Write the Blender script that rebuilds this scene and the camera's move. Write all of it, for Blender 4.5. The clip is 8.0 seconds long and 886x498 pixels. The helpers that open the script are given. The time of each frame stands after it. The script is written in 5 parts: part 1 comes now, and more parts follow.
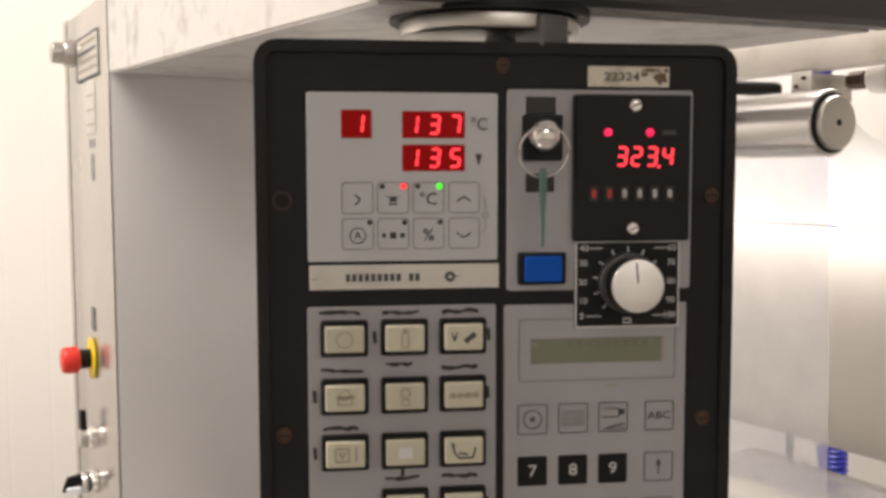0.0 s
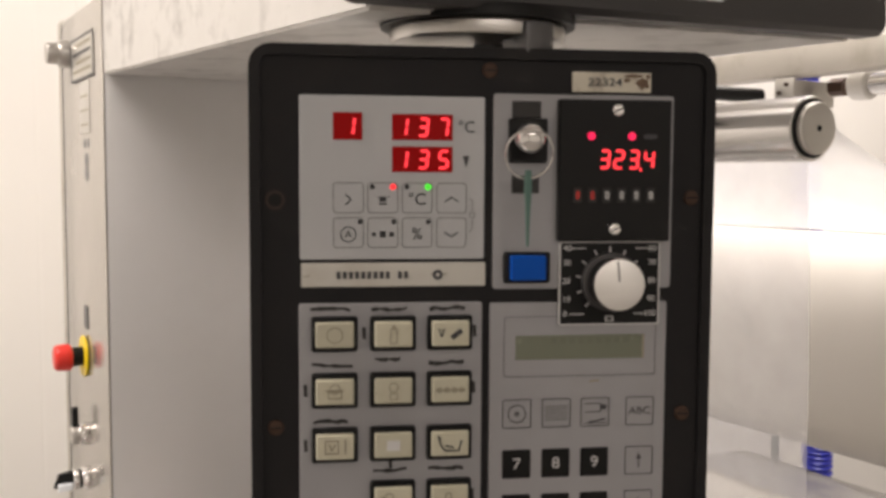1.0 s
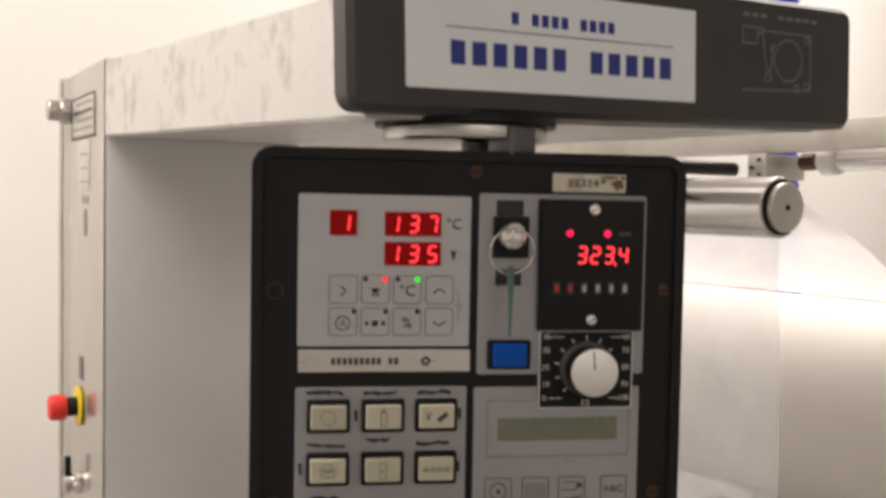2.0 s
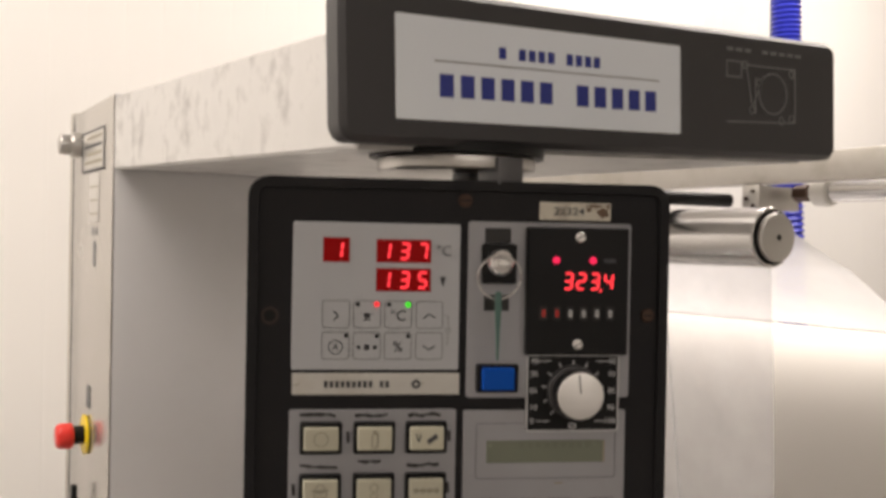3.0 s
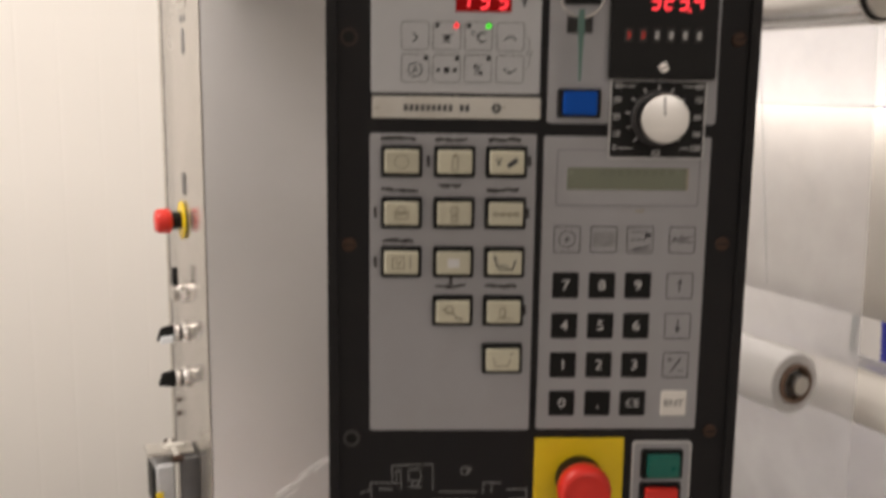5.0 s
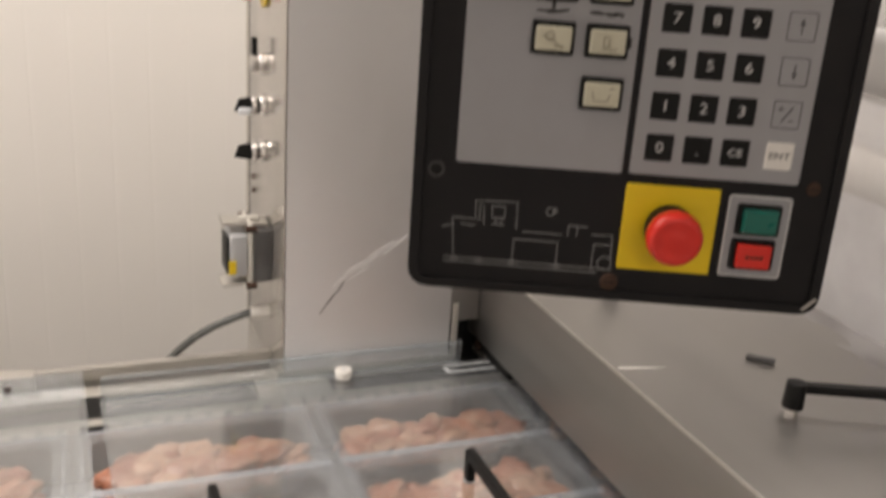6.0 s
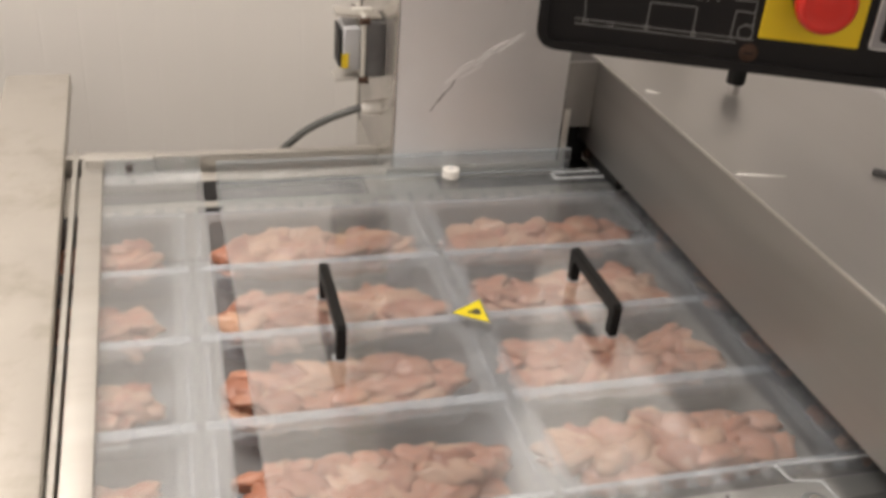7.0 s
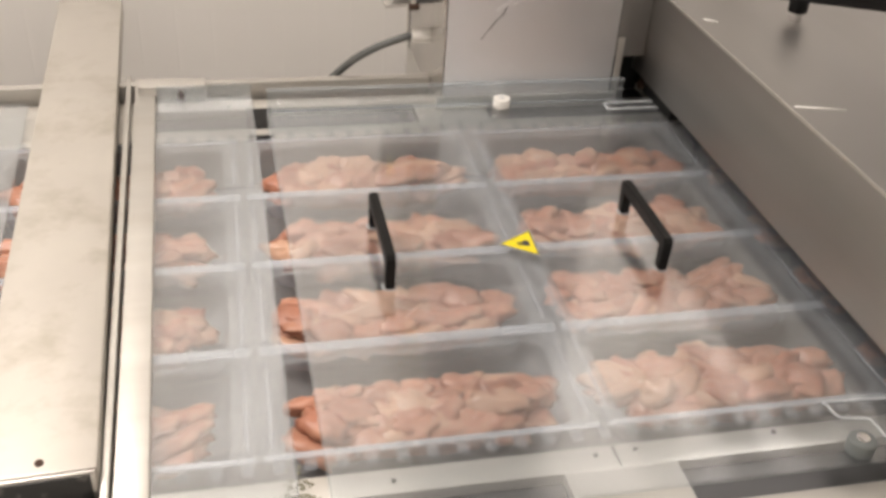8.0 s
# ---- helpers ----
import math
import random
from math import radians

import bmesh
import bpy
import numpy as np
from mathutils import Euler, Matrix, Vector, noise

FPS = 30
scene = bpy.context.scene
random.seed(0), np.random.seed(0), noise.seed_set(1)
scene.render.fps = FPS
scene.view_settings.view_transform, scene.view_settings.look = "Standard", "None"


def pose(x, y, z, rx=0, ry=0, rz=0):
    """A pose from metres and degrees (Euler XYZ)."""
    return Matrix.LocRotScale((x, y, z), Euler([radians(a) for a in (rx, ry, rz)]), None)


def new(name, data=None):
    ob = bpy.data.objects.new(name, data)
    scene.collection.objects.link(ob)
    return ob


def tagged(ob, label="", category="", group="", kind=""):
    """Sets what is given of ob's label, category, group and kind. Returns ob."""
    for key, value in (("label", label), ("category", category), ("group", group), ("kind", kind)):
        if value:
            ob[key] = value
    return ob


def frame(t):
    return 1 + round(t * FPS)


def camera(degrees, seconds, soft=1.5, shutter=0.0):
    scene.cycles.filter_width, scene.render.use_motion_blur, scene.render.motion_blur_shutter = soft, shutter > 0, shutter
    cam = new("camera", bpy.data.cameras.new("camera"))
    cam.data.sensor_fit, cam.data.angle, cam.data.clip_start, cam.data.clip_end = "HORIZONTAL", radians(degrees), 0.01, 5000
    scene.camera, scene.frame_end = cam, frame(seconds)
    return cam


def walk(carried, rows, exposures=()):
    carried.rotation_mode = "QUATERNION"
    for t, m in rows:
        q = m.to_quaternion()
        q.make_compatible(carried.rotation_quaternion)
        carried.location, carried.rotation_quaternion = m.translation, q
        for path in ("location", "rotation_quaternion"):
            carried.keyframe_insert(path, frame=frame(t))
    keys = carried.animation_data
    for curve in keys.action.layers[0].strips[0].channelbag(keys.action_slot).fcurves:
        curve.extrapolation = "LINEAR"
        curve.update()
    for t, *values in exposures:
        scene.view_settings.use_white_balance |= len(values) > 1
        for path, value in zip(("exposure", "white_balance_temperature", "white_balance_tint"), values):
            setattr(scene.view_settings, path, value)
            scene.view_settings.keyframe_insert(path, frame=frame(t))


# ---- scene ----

# ---------------------------------------------------------------- camera
cam = camera(49.3, 8.0, soft=3.4, shutter=0.4)
ROWS = [  # seconds, eye, yaw, pitch, lean
    (0.0, -0.2089, -0.5066, 1.6492, -30.40, -4.37, 0.11),
    (0.5, -0.2156, -0.5200, 1.6506, -30.56, -3.94, -0.09),
    (1.0, -0.2162, -0.5225, 1.6482, -30.94, -4.20, -0.30),
    (1.5, -0.2230, -0.5320, 1.6618, -31.30, -3.19, -0.44),
    (2.0, -0.2378, -0.5554, 1.6888, -31.72, -2.49, -1.05),
    (2.2, -0.2460, -0.5680, 1.6960, -31.44, -1.60, -1.00),
    (2.75, -0.2410, -0.5790, 1.6950, -31.10, -0.25, -1.00),
    (3.3, -0.2321, -0.5852, 1.6624, -30.42, -1.72, -0.96),
    (3.5, -0.2323, -0.5897, 1.6508, -29.86, -3.29, -0.89),
    (4.0, -0.2308, -0.5873, 1.6383, -29.03, -4.71, -1.32),
    (4.2, -0.2281, -0.5865, 1.6374, -28.98, -5.25, -1.42),
    (5.3, -0.2305, -0.5833, 1.5800, -24.17, -12.19, -1.62),
    (5.5, -0.2335, -0.5752, 1.5611, -23.42, -14.24, -2.79),
    (5.7, -0.2330, -0.5722, 1.5485, -22.77, -16.49, -3.27),
    (5.9, -0.2359, -0.5702, 1.5358, -22.36, -18.43, -3.72),
    (6.0, -0.2365, -0.5699, 1.5283, -22.04, -19.28, -3.96),
    (6.5, -0.2469, -0.5725, 1.5010, -18.99, -25.57, -4.54),
    (7.0, -0.2531, -0.5761, 1.4803, -16.61, -29.46, -4.74),
    (7.5, -0.2560, -0.5751, 1.4789, -14.34, -33.33, -4.34),
    (8.0, -0.2555, -0.5742, 1.4829, -13.73, -33.93, -4.01),
]
walk(cam, [(t, pose(x, y, z, 90 + p, 0, w) @ pose(0, 0, 0, 0, 0, -r)) for t, x, y, z, w, p, r in ROWS],
     [(0.0, 0.09), (0.5, -0.12), (1.0, -0.06), (2.0, -0.16), (3.5, -0.22), (4.2, -0.18), (5.5, -0.13), (6.5, -0.12), (7.0, -0.11), (8.0, 0.03)])

# ---------------------------------------------------------------- light
world = bpy.data.worlds.new("room_air")
scene.world = world
world.use_nodes = True
world.node_tree.nodes["Background"].inputs[0].default_value = (1.0, 0.93, 0.85, 1)
world.node_tree.nodes["Background"].inputs[1].default_value = 0.02


def assumed_lamp(x, y, z, sx, sy, watts, colour=(1.0, 0.90, 0.825), rz=0):
    """One assumed, unseen lamp under the ceiling: an area light without a fitting."""
    data = bpy.data.lights.new("assumed_ceiling_lamp", "AREA")
    data.shape, data.size, data.size_y, data.energy, data.color = "RECTANGLE", sx, sy, watts, colour
    lamp = new("assumed_ceiling_lamp", data)
    lamp.matrix_world = pose(x, y, z, 0, 0, rz)
    return lamp


# Assumed lamps out of view; the last brightens the panel and column front.
assumed_lamp(-1.25, 0.48, 2.9, 1.5, 0.3, 53)
assumed_lamp(1.45, 0.48, 2.9, 1.5, 0.3, 46)
assumed_lamp(-0.4, -3.2, 2.9, 2.4, 0.3, 48)


# ---------------------------------------------------------------- materials
def mat(name, colour, rough=0.5, metal=0.0, vary=0.08, size=0.05, bump=0.0, bump_size=0.004, stretch=(1, 1, 1), dirt=0.0, dirt_colour=(0.1, 0.08, 0.06), dirt_size=0.12, glow=0.0, spec=0.5, random_tint=0.0):
    m = bpy.data.materials.new(name)
    m.use_nodes = True
    nt = m.node_tree
    n, l = nt.nodes, nt.links
    b = n["Principled BSDF"]
    b.inputs["Roughness"].default_value = rough
    b.inputs["Metallic"].default_value = metal
    b.inputs["Specular IOR Level"].default_value = spec
    tc = n.new("ShaderNodeTexCoord")
    mp = n.new("ShaderNodeMapping")
    mp.inputs["Scale"].default_value = stretch
    l.new(tc.outputs["Object"], mp.inputs[0])
    a = n.new("ShaderNodeTexNoise")
    a.inputs["Scale"].default_value = 1 / size
    a.inputs["Detail"].default_value = 5
    l.new(mp.outputs[0], a.inputs["Vector"])
    ramp = n.new("ShaderNodeMixRGB")
    c = Vector(colour)
    ramp.inputs[1].default_value = (*(c * (1 - vary)), 1)
    ramp.inputs[2].default_value = (*[min(1, v * (1 + vary)) for v in c], 1)
    l.new(a.outputs[0], ramp.inputs[0])
    out = ramp.outputs[0]
    if dirt:
        d = n.new("ShaderNodeTexNoise")
        d.inputs["Scale"].default_value, d.inputs["Detail"].default_value, d.inputs["Roughness"].default_value = 1 / dirt_size, 8, 0.65
        l.new(mp.outputs[0], d.inputs["Vector"])
        r = n.new("ShaderNodeValToRGB")
        r.color_ramp.elements[0].position, r.color_ramp.elements[1].position = 0.5, 0.72
        l.new(d.outputs[0], r.inputs[0])
        k = n.new("ShaderNodeMath")
        k.operation = "MULTIPLY"
        k.inputs[1].default_value = dirt
        l.new(r.outputs[0], k.inputs[0])
        x = n.new("ShaderNodeMixRGB")
        l.new(k.outputs[0], x.inputs[0])
        l.new(out, x.inputs[1])
        x.inputs[2].default_value = (*dirt_colour, 1)
        out = x.outputs[0]
    if random_tint:
        oi = n.new("ShaderNodeObjectInfo")
        hs = n.new("ShaderNodeHueSaturation")
        mr = n.new("ShaderNodeMapRange")
        mr.inputs[3].default_value, mr.inputs[4].default_value = 1 - random_tint, 1 + random_tint
        l.new(oi.outputs["Random"], mr.inputs[0])
        l.new(mr.outputs[0], hs.inputs["Value"])
        l.new(out, hs.inputs["Color"])
        out = hs.outputs[0]
    l.new(out, b.inputs["Base Color"])
    rr = n.new("ShaderNodeMapRange")
    rr.inputs[3].default_value, rr.inputs[4].default_value = max(0.02, rough - 0.08), min(1, rough + 0.08)
    l.new(a.outputs[0], rr.inputs[0])
    l.new(rr.outputs[0], b.inputs["Roughness"])
    if bump:
        e = n.new("ShaderNodeTexNoise")
        e.inputs["Scale"].default_value, e.inputs["Detail"].default_value = 1 / bump_size, 3
        l.new(mp.outputs[0], e.inputs["Vector"])
        bp = n.new("ShaderNodeBump")
        bp.inputs["Strength"].default_value, bp.inputs["Distance"].default_value = bump, 0.001
        l.new(e.outputs[0], bp.inputs["Height"])
        l.new(bp.outputs[0], b.inputs["Normal"])
    if glow:
        b.inputs["Emission Color"].default_value = (*colour, 1)
        b.inputs["Emission Strength"].default_value = glow
    return m


def clear(name, colour, see, gloss_rough, haze, gloss=0.6, glowing_through=0.0, patch=0.3, sheen=0.035, steep=3.0):
    """Clear sheet: mostly see-through, a little haze and a Fresnel gloss."""
    m = bpy.data.materials.new(name)
    m.use_nodes = True
    nt = m.node_tree
    n, l = nt.nodes, nt.links
    n.remove(n["Principled BSDF"])
    out = n["Material Output"]
    tr, df, gl = n.new("ShaderNodeBsdfTransparent"), n.new("ShaderNodeBsdfDiffuse"), n.new("ShaderNodeBsdfGlossy")
    tr.inputs[0].default_value = (*[see * v for v in colour], 1)
    df.inputs[0].default_value = (*[0.85 * v for v in colour], 1)
    gl.inputs["Roughness"].default_value = gloss_rough
    tc, nz = n.new("ShaderNodeTexCoord"), n.new("ShaderNodeTexNoise")
    nz.inputs["Scale"].default_value, nz.inputs["Detail"].default_value = 14, 6
    l.new(tc.outputs["Object"], nz.inputs["Vector"])
    mr = n.new("ShaderNodeMapRange")
    mr.inputs[1].default_value, mr.inputs[2].default_value = 0.3, 0.7
    mr.inputs[3].default_value, mr.inputs[4].default_value = haze * (1 - patch), haze * (1 + patch)
    l.new(nz.outputs[0], mr.inputs[0])
    m1, m2 = n.new("ShaderNodeMixShader"), n.new("ShaderNodeMixShader")
    veil = df
    if glowing_through:
        tl, veil = n.new("ShaderNodeBsdfTranslucent"), n.new("ShaderNodeMixShader")
        tl.inputs[0].default_value = (*[0.9 * v for v in colour], 1)
        veil.inputs[0].default_value = glowing_through
        l.new(df.outputs[0], veil.inputs[1])
        l.new(tl.outputs[0], veil.inputs[2])
    l.new(mr.outputs[0], m1.inputs[0])
    l.new(tr.outputs[0], m1.inputs[1])
    l.new(veil.outputs[0], m1.inputs[2])
    lw, pw = n.new("ShaderNodeLayerWeight"), n.new("ShaderNodeMath")
    lw.inputs[0].default_value = 0.5
    pw.operation = "POWER"
    pw.inputs[1].default_value = steep
    l.new(lw.outputs["Facing"], pw.inputs[0])
    k = n.new("ShaderNodeMapRange")
    k.inputs[3].default_value, k.inputs[4].default_value = sheen * gloss, gloss
    l.new(pw.outputs[0], k.inputs[0])
    l.new(k.outputs[0], m2.inputs[0])
    l.new(m1.outputs[0], m2.inputs[1])
    l.new(gl.outputs[0], m2.inputs[2])
    l.new(m2.outputs[0], out.inputs[0])
    return m


WALL = mat("white_wall_paint", (0.86, 0.84, 0.805), 0.55, vary=0.02, size=0.6, bump=0.03)
CEIL = mat("white_ceiling_paint", (0.8, 0.78, 0.75), 0.6, vary=0.02, size=0.8)
FLOOR = mat("grey_resin_floor", (0.28, 0.26, 0.24), 0.4, vary=0.1, size=0.3, bump=0.2, dirt=0.3)
STEEL = mat("brushed_steel", (0.56, 0.545, 0.52), 0.36, 1.0, vary=0.10, size=0.02, stretch=(1, 0.06, 0.06), bump=0.08, bump_size=0.003, dirt=0.15, dirt_colour=(0.36, 0.33, 0.29), dirt_size=0.2)
STEELX = mat("worn_rail_steel", (0.61, 0.595, 0.56), 0.40, 0.85, vary=0.12, size=0.03, stretch=(0.1, 1, 1), bump=0.1, dirt=0.35, dirt_colour=(0.44, 0.40, 0.34), dirt_size=0.08)
HOOD = mat("hood_steel", (0.312, 0.302, 0.290), 0.42, 1.0, vary=0.08, size=0.02, stretch=(1, 0.05, 1), bump=0.06, bump_size=0.002, dirt=0.2, dirt_colour=(0.235, 0.22, 0.20), dirt_size=0.15)
SATIN = mat("satin_cabinet_steel", (0.745, 0.742, 0.745), 0.45, 0.62, vary=0.05, size=0.15, bump=0.05, bump_size=0.002, dirt=0.12, dirt_colour=(0.42, 0.4, 0.38), dirt_size=0.25)
MOTTLED = mat("mottled_aluminium", (0.62, 0.61, 0.59), 0.5, 0.35, vary=0.14, size=0.05, dirt=0.85, dirt_colour=(0.30, 0.29, 0.28), dirt_size=0.05, bump=0.08)
SKIN = mat("pale_side_plate", (0.54, 0.515, 0.48), 0.24, 0.75, vary=0.05, size=0.06, dirt=0.3, dirt_colour=(0.42, 0.39, 0.35), dirt_size=0.09, bump=0.04)
BLOT = mat("blotched_beam_steel", (0.50, 0.475, 0.43), 0.45, 0.5, vary=0.10, size=0.05, dirt=0.6, dirt_colour=(0.34, 0.31, 0.25), dirt_size=0.06, bump=0.06)
CHROME = mat("chrome", (0.82, 0.81, 0.80), 0.12, 1.0, vary=0.03, size=0.01)
ROLLER = mat("turned_roller_steel", (0.66, 0.65, 0.64), 0.22, 1.0, vary=0.05, size=0.01, stretch=(1, 0.1, 1))
BLACK = mat("black_textured_bezel", (0.0110, 0.0105, 0.0115), 0.62, vary=0.25, size=0.02, bump=0.35, bump_size=0.0012, dirt=0.25, dirt_colour=(0.025, 0.021, 0.018), dirt_size=0.05, spec=0.25)
FRAMEGREY = mat("dark_grey_sign_frame", (0.044, 0.042, 0.043), 0.5, vary=0.15, size=0.03, bump=0.2, bump_size=0.0015)
BLACKP = mat("black_plastic_and_shade", (0.0065, 0.0065, 0.0065), 0.48, vary=0.2, size=0.01, spec=0.22)
GREY = mat("grey_printed_foil", (0.33, 0.33, 0.345), 0.45, vary=0.04, size=0.03, dirt=0.16, dirt_colour=(0.27, 0.25, 0.22), dirt_size=0.04)
LIGHTGREY = mat("light_grey_foil", (0.47, 0.48, 0.495), 0.4, vary=0.03, size=0.03, dirt=0.08, dirt_colour=(0.4, 0.38, 0.35), dirt_size=0.05)
OFFWHITE = mat("off_white_strip", (0.58, 0.565, 0.52), 0.45, vary=0.05, size=0.02, dirt=0.3, dirt_colour=(0.4, 0.34, 0.26), dirt_size=0.025)
CREAM = mat("cream_button_cap", (0.54, 0.52, 0.405), 0.4, vary=0.07, size=0.01, dirt=0.35, dirt_colour=(0.4, 0.36, 0.25), dirt_size=0.01, random_tint=0.08)
PRINT = mat("dark_print", (0.05, 0.05, 0.055), 0.5, vary=0.1)
FAINT = mat("faint_brown_print", (0.30, 0.27, 0.20), 0.5, vary=0.1)
MARKER = mat("black_marker_ink", (0.02, 0.018, 0.016), 0.6, vary=0.3, size=0.004)
PALE = mat("pale_print", (0.62, 0.62, 0.62), 0.5, vary=0.1, size=0.004)
DIMPALE = mat("worn_grey_print", (0.20, 0.20, 0.20), 0.5, vary=0.4, size=0.004)
BLUE = mat("blue_button_cap", (0.001, 0.075, 0.42), 0.5, vary=0.06, size=0.01, spec=0.15)
GREEN = mat("green_button_cap", (0.008, 0.13, 0.10), 0.3, vary=0.06, size=0.01)
RED = mat("red_plastic", (0.68, 0.028, 0.018), 0.35, vary=0.06, size=0.02)
YELLOW = mat("yellow_foil", (0.80, 0.575, 0.008), 0.4, vary=0.04, size=0.02, dirt=0.1, dirt_colour=(0.4, 0.28, 0.02), dirt_size=0.03)
LEMON = mat("lemon_sticker", (0.80, 0.66, 0.015), 0.4, vary=0.04, size=0.02)
WINDOW = mat("red_display_window", (0.10, 0.0012, 0.0012), 0.3, vary=0.05, glow=1.3, spec=0.08)
LED = mat("red_led_segment", (1.0, 0.04, 0.055), 0.3, vary=0.0, glow=1.5)
LEDHOT = mat("pink_led_lamp", (1.0, 0.015, 0.10), 0.3, vary=0.0, glow=0.9)
LEDRED = mat("red_led_lamp", (1.0, 0.04, 0.05), 0.3, vary=0.0, glow=0.9)
SPUN = mat("spun_aluminium", (0.86, 0.85, 0.83), 0.34, 1.0, vary=0.06, size=0.004, stretch=(0.15, 1, 1), bump=0.06, bump_size=0.001)
LEDGREEN = mat("green_led_lamp", (0.08, 0.9, 0.04), 0.3, vary=0.0, glow=0.7)
LCD = mat("green_lcd_glass", (0.165, 0.180, 0.130), 0.25, vary=0.06, size=0.02)
LCDDARK = mat("dim_lcd_figures", (0.150, 0.165, 0.118), 0.25, vary=0.05)
RUST = mat("rusty_screw", (0.062, 0.032, 0.020), 0.6, 0.4, vary=0.4, size=0.003, bump=0.3, bump_size=0.001)
TAG = mat("dirty_white_label", (0.66, 0.62, 0.52), 0.6, vary=0.06, size=0.01, dirt=0.8, dirt_colour=(0.16, 0.10, 0.06), dirt_size=0.013)
SIGNWHITE = mat("white_sign_acrylic", (0.88, 0.93, 0.98), 0.3, vary=0.02, size=0.1)
SIGNBLUE = mat("blue_sign_ink", (0.03, 0.045, 0.28), 0.4, vary=0.05)
KEYGREEN = mat("green_key_plastic", (0.075, 0.155, 0.13), 0.5, vary=0.1, size=0.01)
WHITEP = mat("white_plastic", (0.78, 0.76, 0.72), 0.4, vary=0.04, size=0.02, dirt=0.1, dirt_colour=(0.4, 0.36, 0.3), dirt_size=0.02)
CABLEDARK = mat("dark_grey_cable_sheath", (0.115, 0.12, 0.115), 0.5, vary=0.1, size=0.02)
CABLEGREY = mat("grey_cable_sheath", (0.19, 0.21, 0.21), 0.45, vary=0.08, size=0.02)
HOSEBLUE = mat("blue_air_hose", (0.03, 0.04, 0.42), 0.35, vary=0.08, size=0.02)
REEL = mat("white_film_reel", (0.74, 0.71, 0.655), 0.40, vary=0.04, size=0.2, stretch=(1, 0.05, 1), bump=0.05, bump_size=0.004, spec=0.6)
WRAP = mat("grey_film_wrap", (0.52, 0.515, 0.51), 0.35, vary=0.05, size=0.05, stretch=(1, 0.05, 1))
CORE = mat("brown_core_board", (0.14, 0.085, 0.055), 0.6, vary=0.2, size=0.01)
DARK = mat("near_black_parts_and_shade", (0.02, 0.019, 0.018), 0.6, vary=0.3, size=0.03)
BEDGREY = mat("grey_chain_bed", (0.25, 0.245, 0.24), 0.4, 0.2, vary=0.12, size=0.05, dirt=0.3, dirt_colour=(0.1, 0.1, 0.1), dirt_size=0.06)
SLOT = mat("dull_slot_plate", (0.14, 0.14, 0.143), 0.35, 0.6, vary=0.15, size=0.03, stretch=(0.3, 1, 1), dirt=0.4, dirt_colour=(0.06, 0.06, 0.06), dirt_size=0.05)
SMEAR = mat("scuffed_bright_steel", (0.80, 0.80, 0.80), 0.55, 0.35, vary=0.2, size=0.006)
RESIDUE = mat("grey_food_residue", (0.24, 0.23, 0.17), 0.5, vary=0.4, size=0.004)
HOLE = mat("dark_rusty_hole", (0.030, 0.017, 0.012), 0.7, vary=0.3, size=0.003)
STAIN = mat("brown_stain", (0.15, 0.095, 0.06), 0.7, vary=0.35, size=0.003)
FADED = mat("faded_paper", (0.52, 0.50, 0.465), 0.45, vary=0.06, size=0.01, dirt=0.4, dirt_colour=(0.42, 0.39, 0.35), dirt_size=0.02)
TAPE = mat("white_tape", (0.78, 0.77, 0.74), 0.6, vary=0.05, size=0.01, bump=0.3, bump_size=0.003)
CHIP = mat("chipped_black_paint", (0.02, 0.02, 0.02), 0.45, vary=0.2, size=0.01, dirt=0.75, dirt_colour=(0.5, 0.48, 0.42), dirt_size=0.035)
MEAT = mat("raw_chicken", (0.49, 0.235, 0.155), 0.36, vary=0.3, size=0.016, bump=0.4, bump_size=0.005, dirt=0.8, dirt_colour=(0.60, 0.43, 0.31), dirt_size=0.02, random_tint=0.14)
MEATPALE = mat("pale_raw_chicken", (0.57, 0.35, 0.24), 0.36, vary=0.2, size=0.016, bump=0.4, bump_size=0.005, dirt=0.6, dirt_colour=(0.50, 0.27, 0.18), dirt_size=0.025, random_tint=0.12)
MEATRED = mat("dark_raw_chicken", (0.41, 0.175, 0.11), 0.42, vary=0.25, size=0.02, bump=0.35, bump_size=0.006, dirt=0.5, dirt_colour=(0.50, 0.29, 0.18), dirt_size=0.03, random_tint=0.14)
ACRYLIC = clear("hazy_acrylic", (0.96, 0.985, 1.0), 0.985, 0.14, 0.038, 0.50, 0.0, 0.5, 0.26, 2.0)
SOFT_EDGE = clear("soft_acrylic_edge", (0.95, 0.98, 1.0), 0.96, 0.2, 0.12, 0.4)
ACRYLIC_EDGE = clear("bright_acrylic_edge", (0.95, 0.98, 1.0), 0.9, 0.15, 0.42, 0.6)
TRAYFILM = clear("clear_tray_film", (0.93, 0.95, 0.98), 0.95, 0.12, 0.12, 0.45)
WEBFILM = clear("milky_top_film", (0.98, 0.98, 1.0), 0.98, 0.25, 0.34, 0.5, 0.55, 0.12)
# The top film again with more haze, drawing its overexposed white glare.
WEBTOP = clear("whitened_top_film", (0.98, 0.98, 1.0), 0.98, 0.25, 0.78, 0.5, 0.5, 0.05)
LOOSE = clear("thin_loose_film", (0.97, 0.97, 1.0), 0.98, 0.15, 0.10, 0.6, 0.5)
# Milkier copies of the tray film; the rim's highlights are put into the haze.
RIMFILM = clear("highlit_tray_rim", (0.95, 0.97, 1.0), 0.96, 0.15, 0.21, 0.5)
STREAK = clear("milky_film_streak", (0.95, 0.97, 1.0), 0.96, 0.15, 0.26, 0.5)


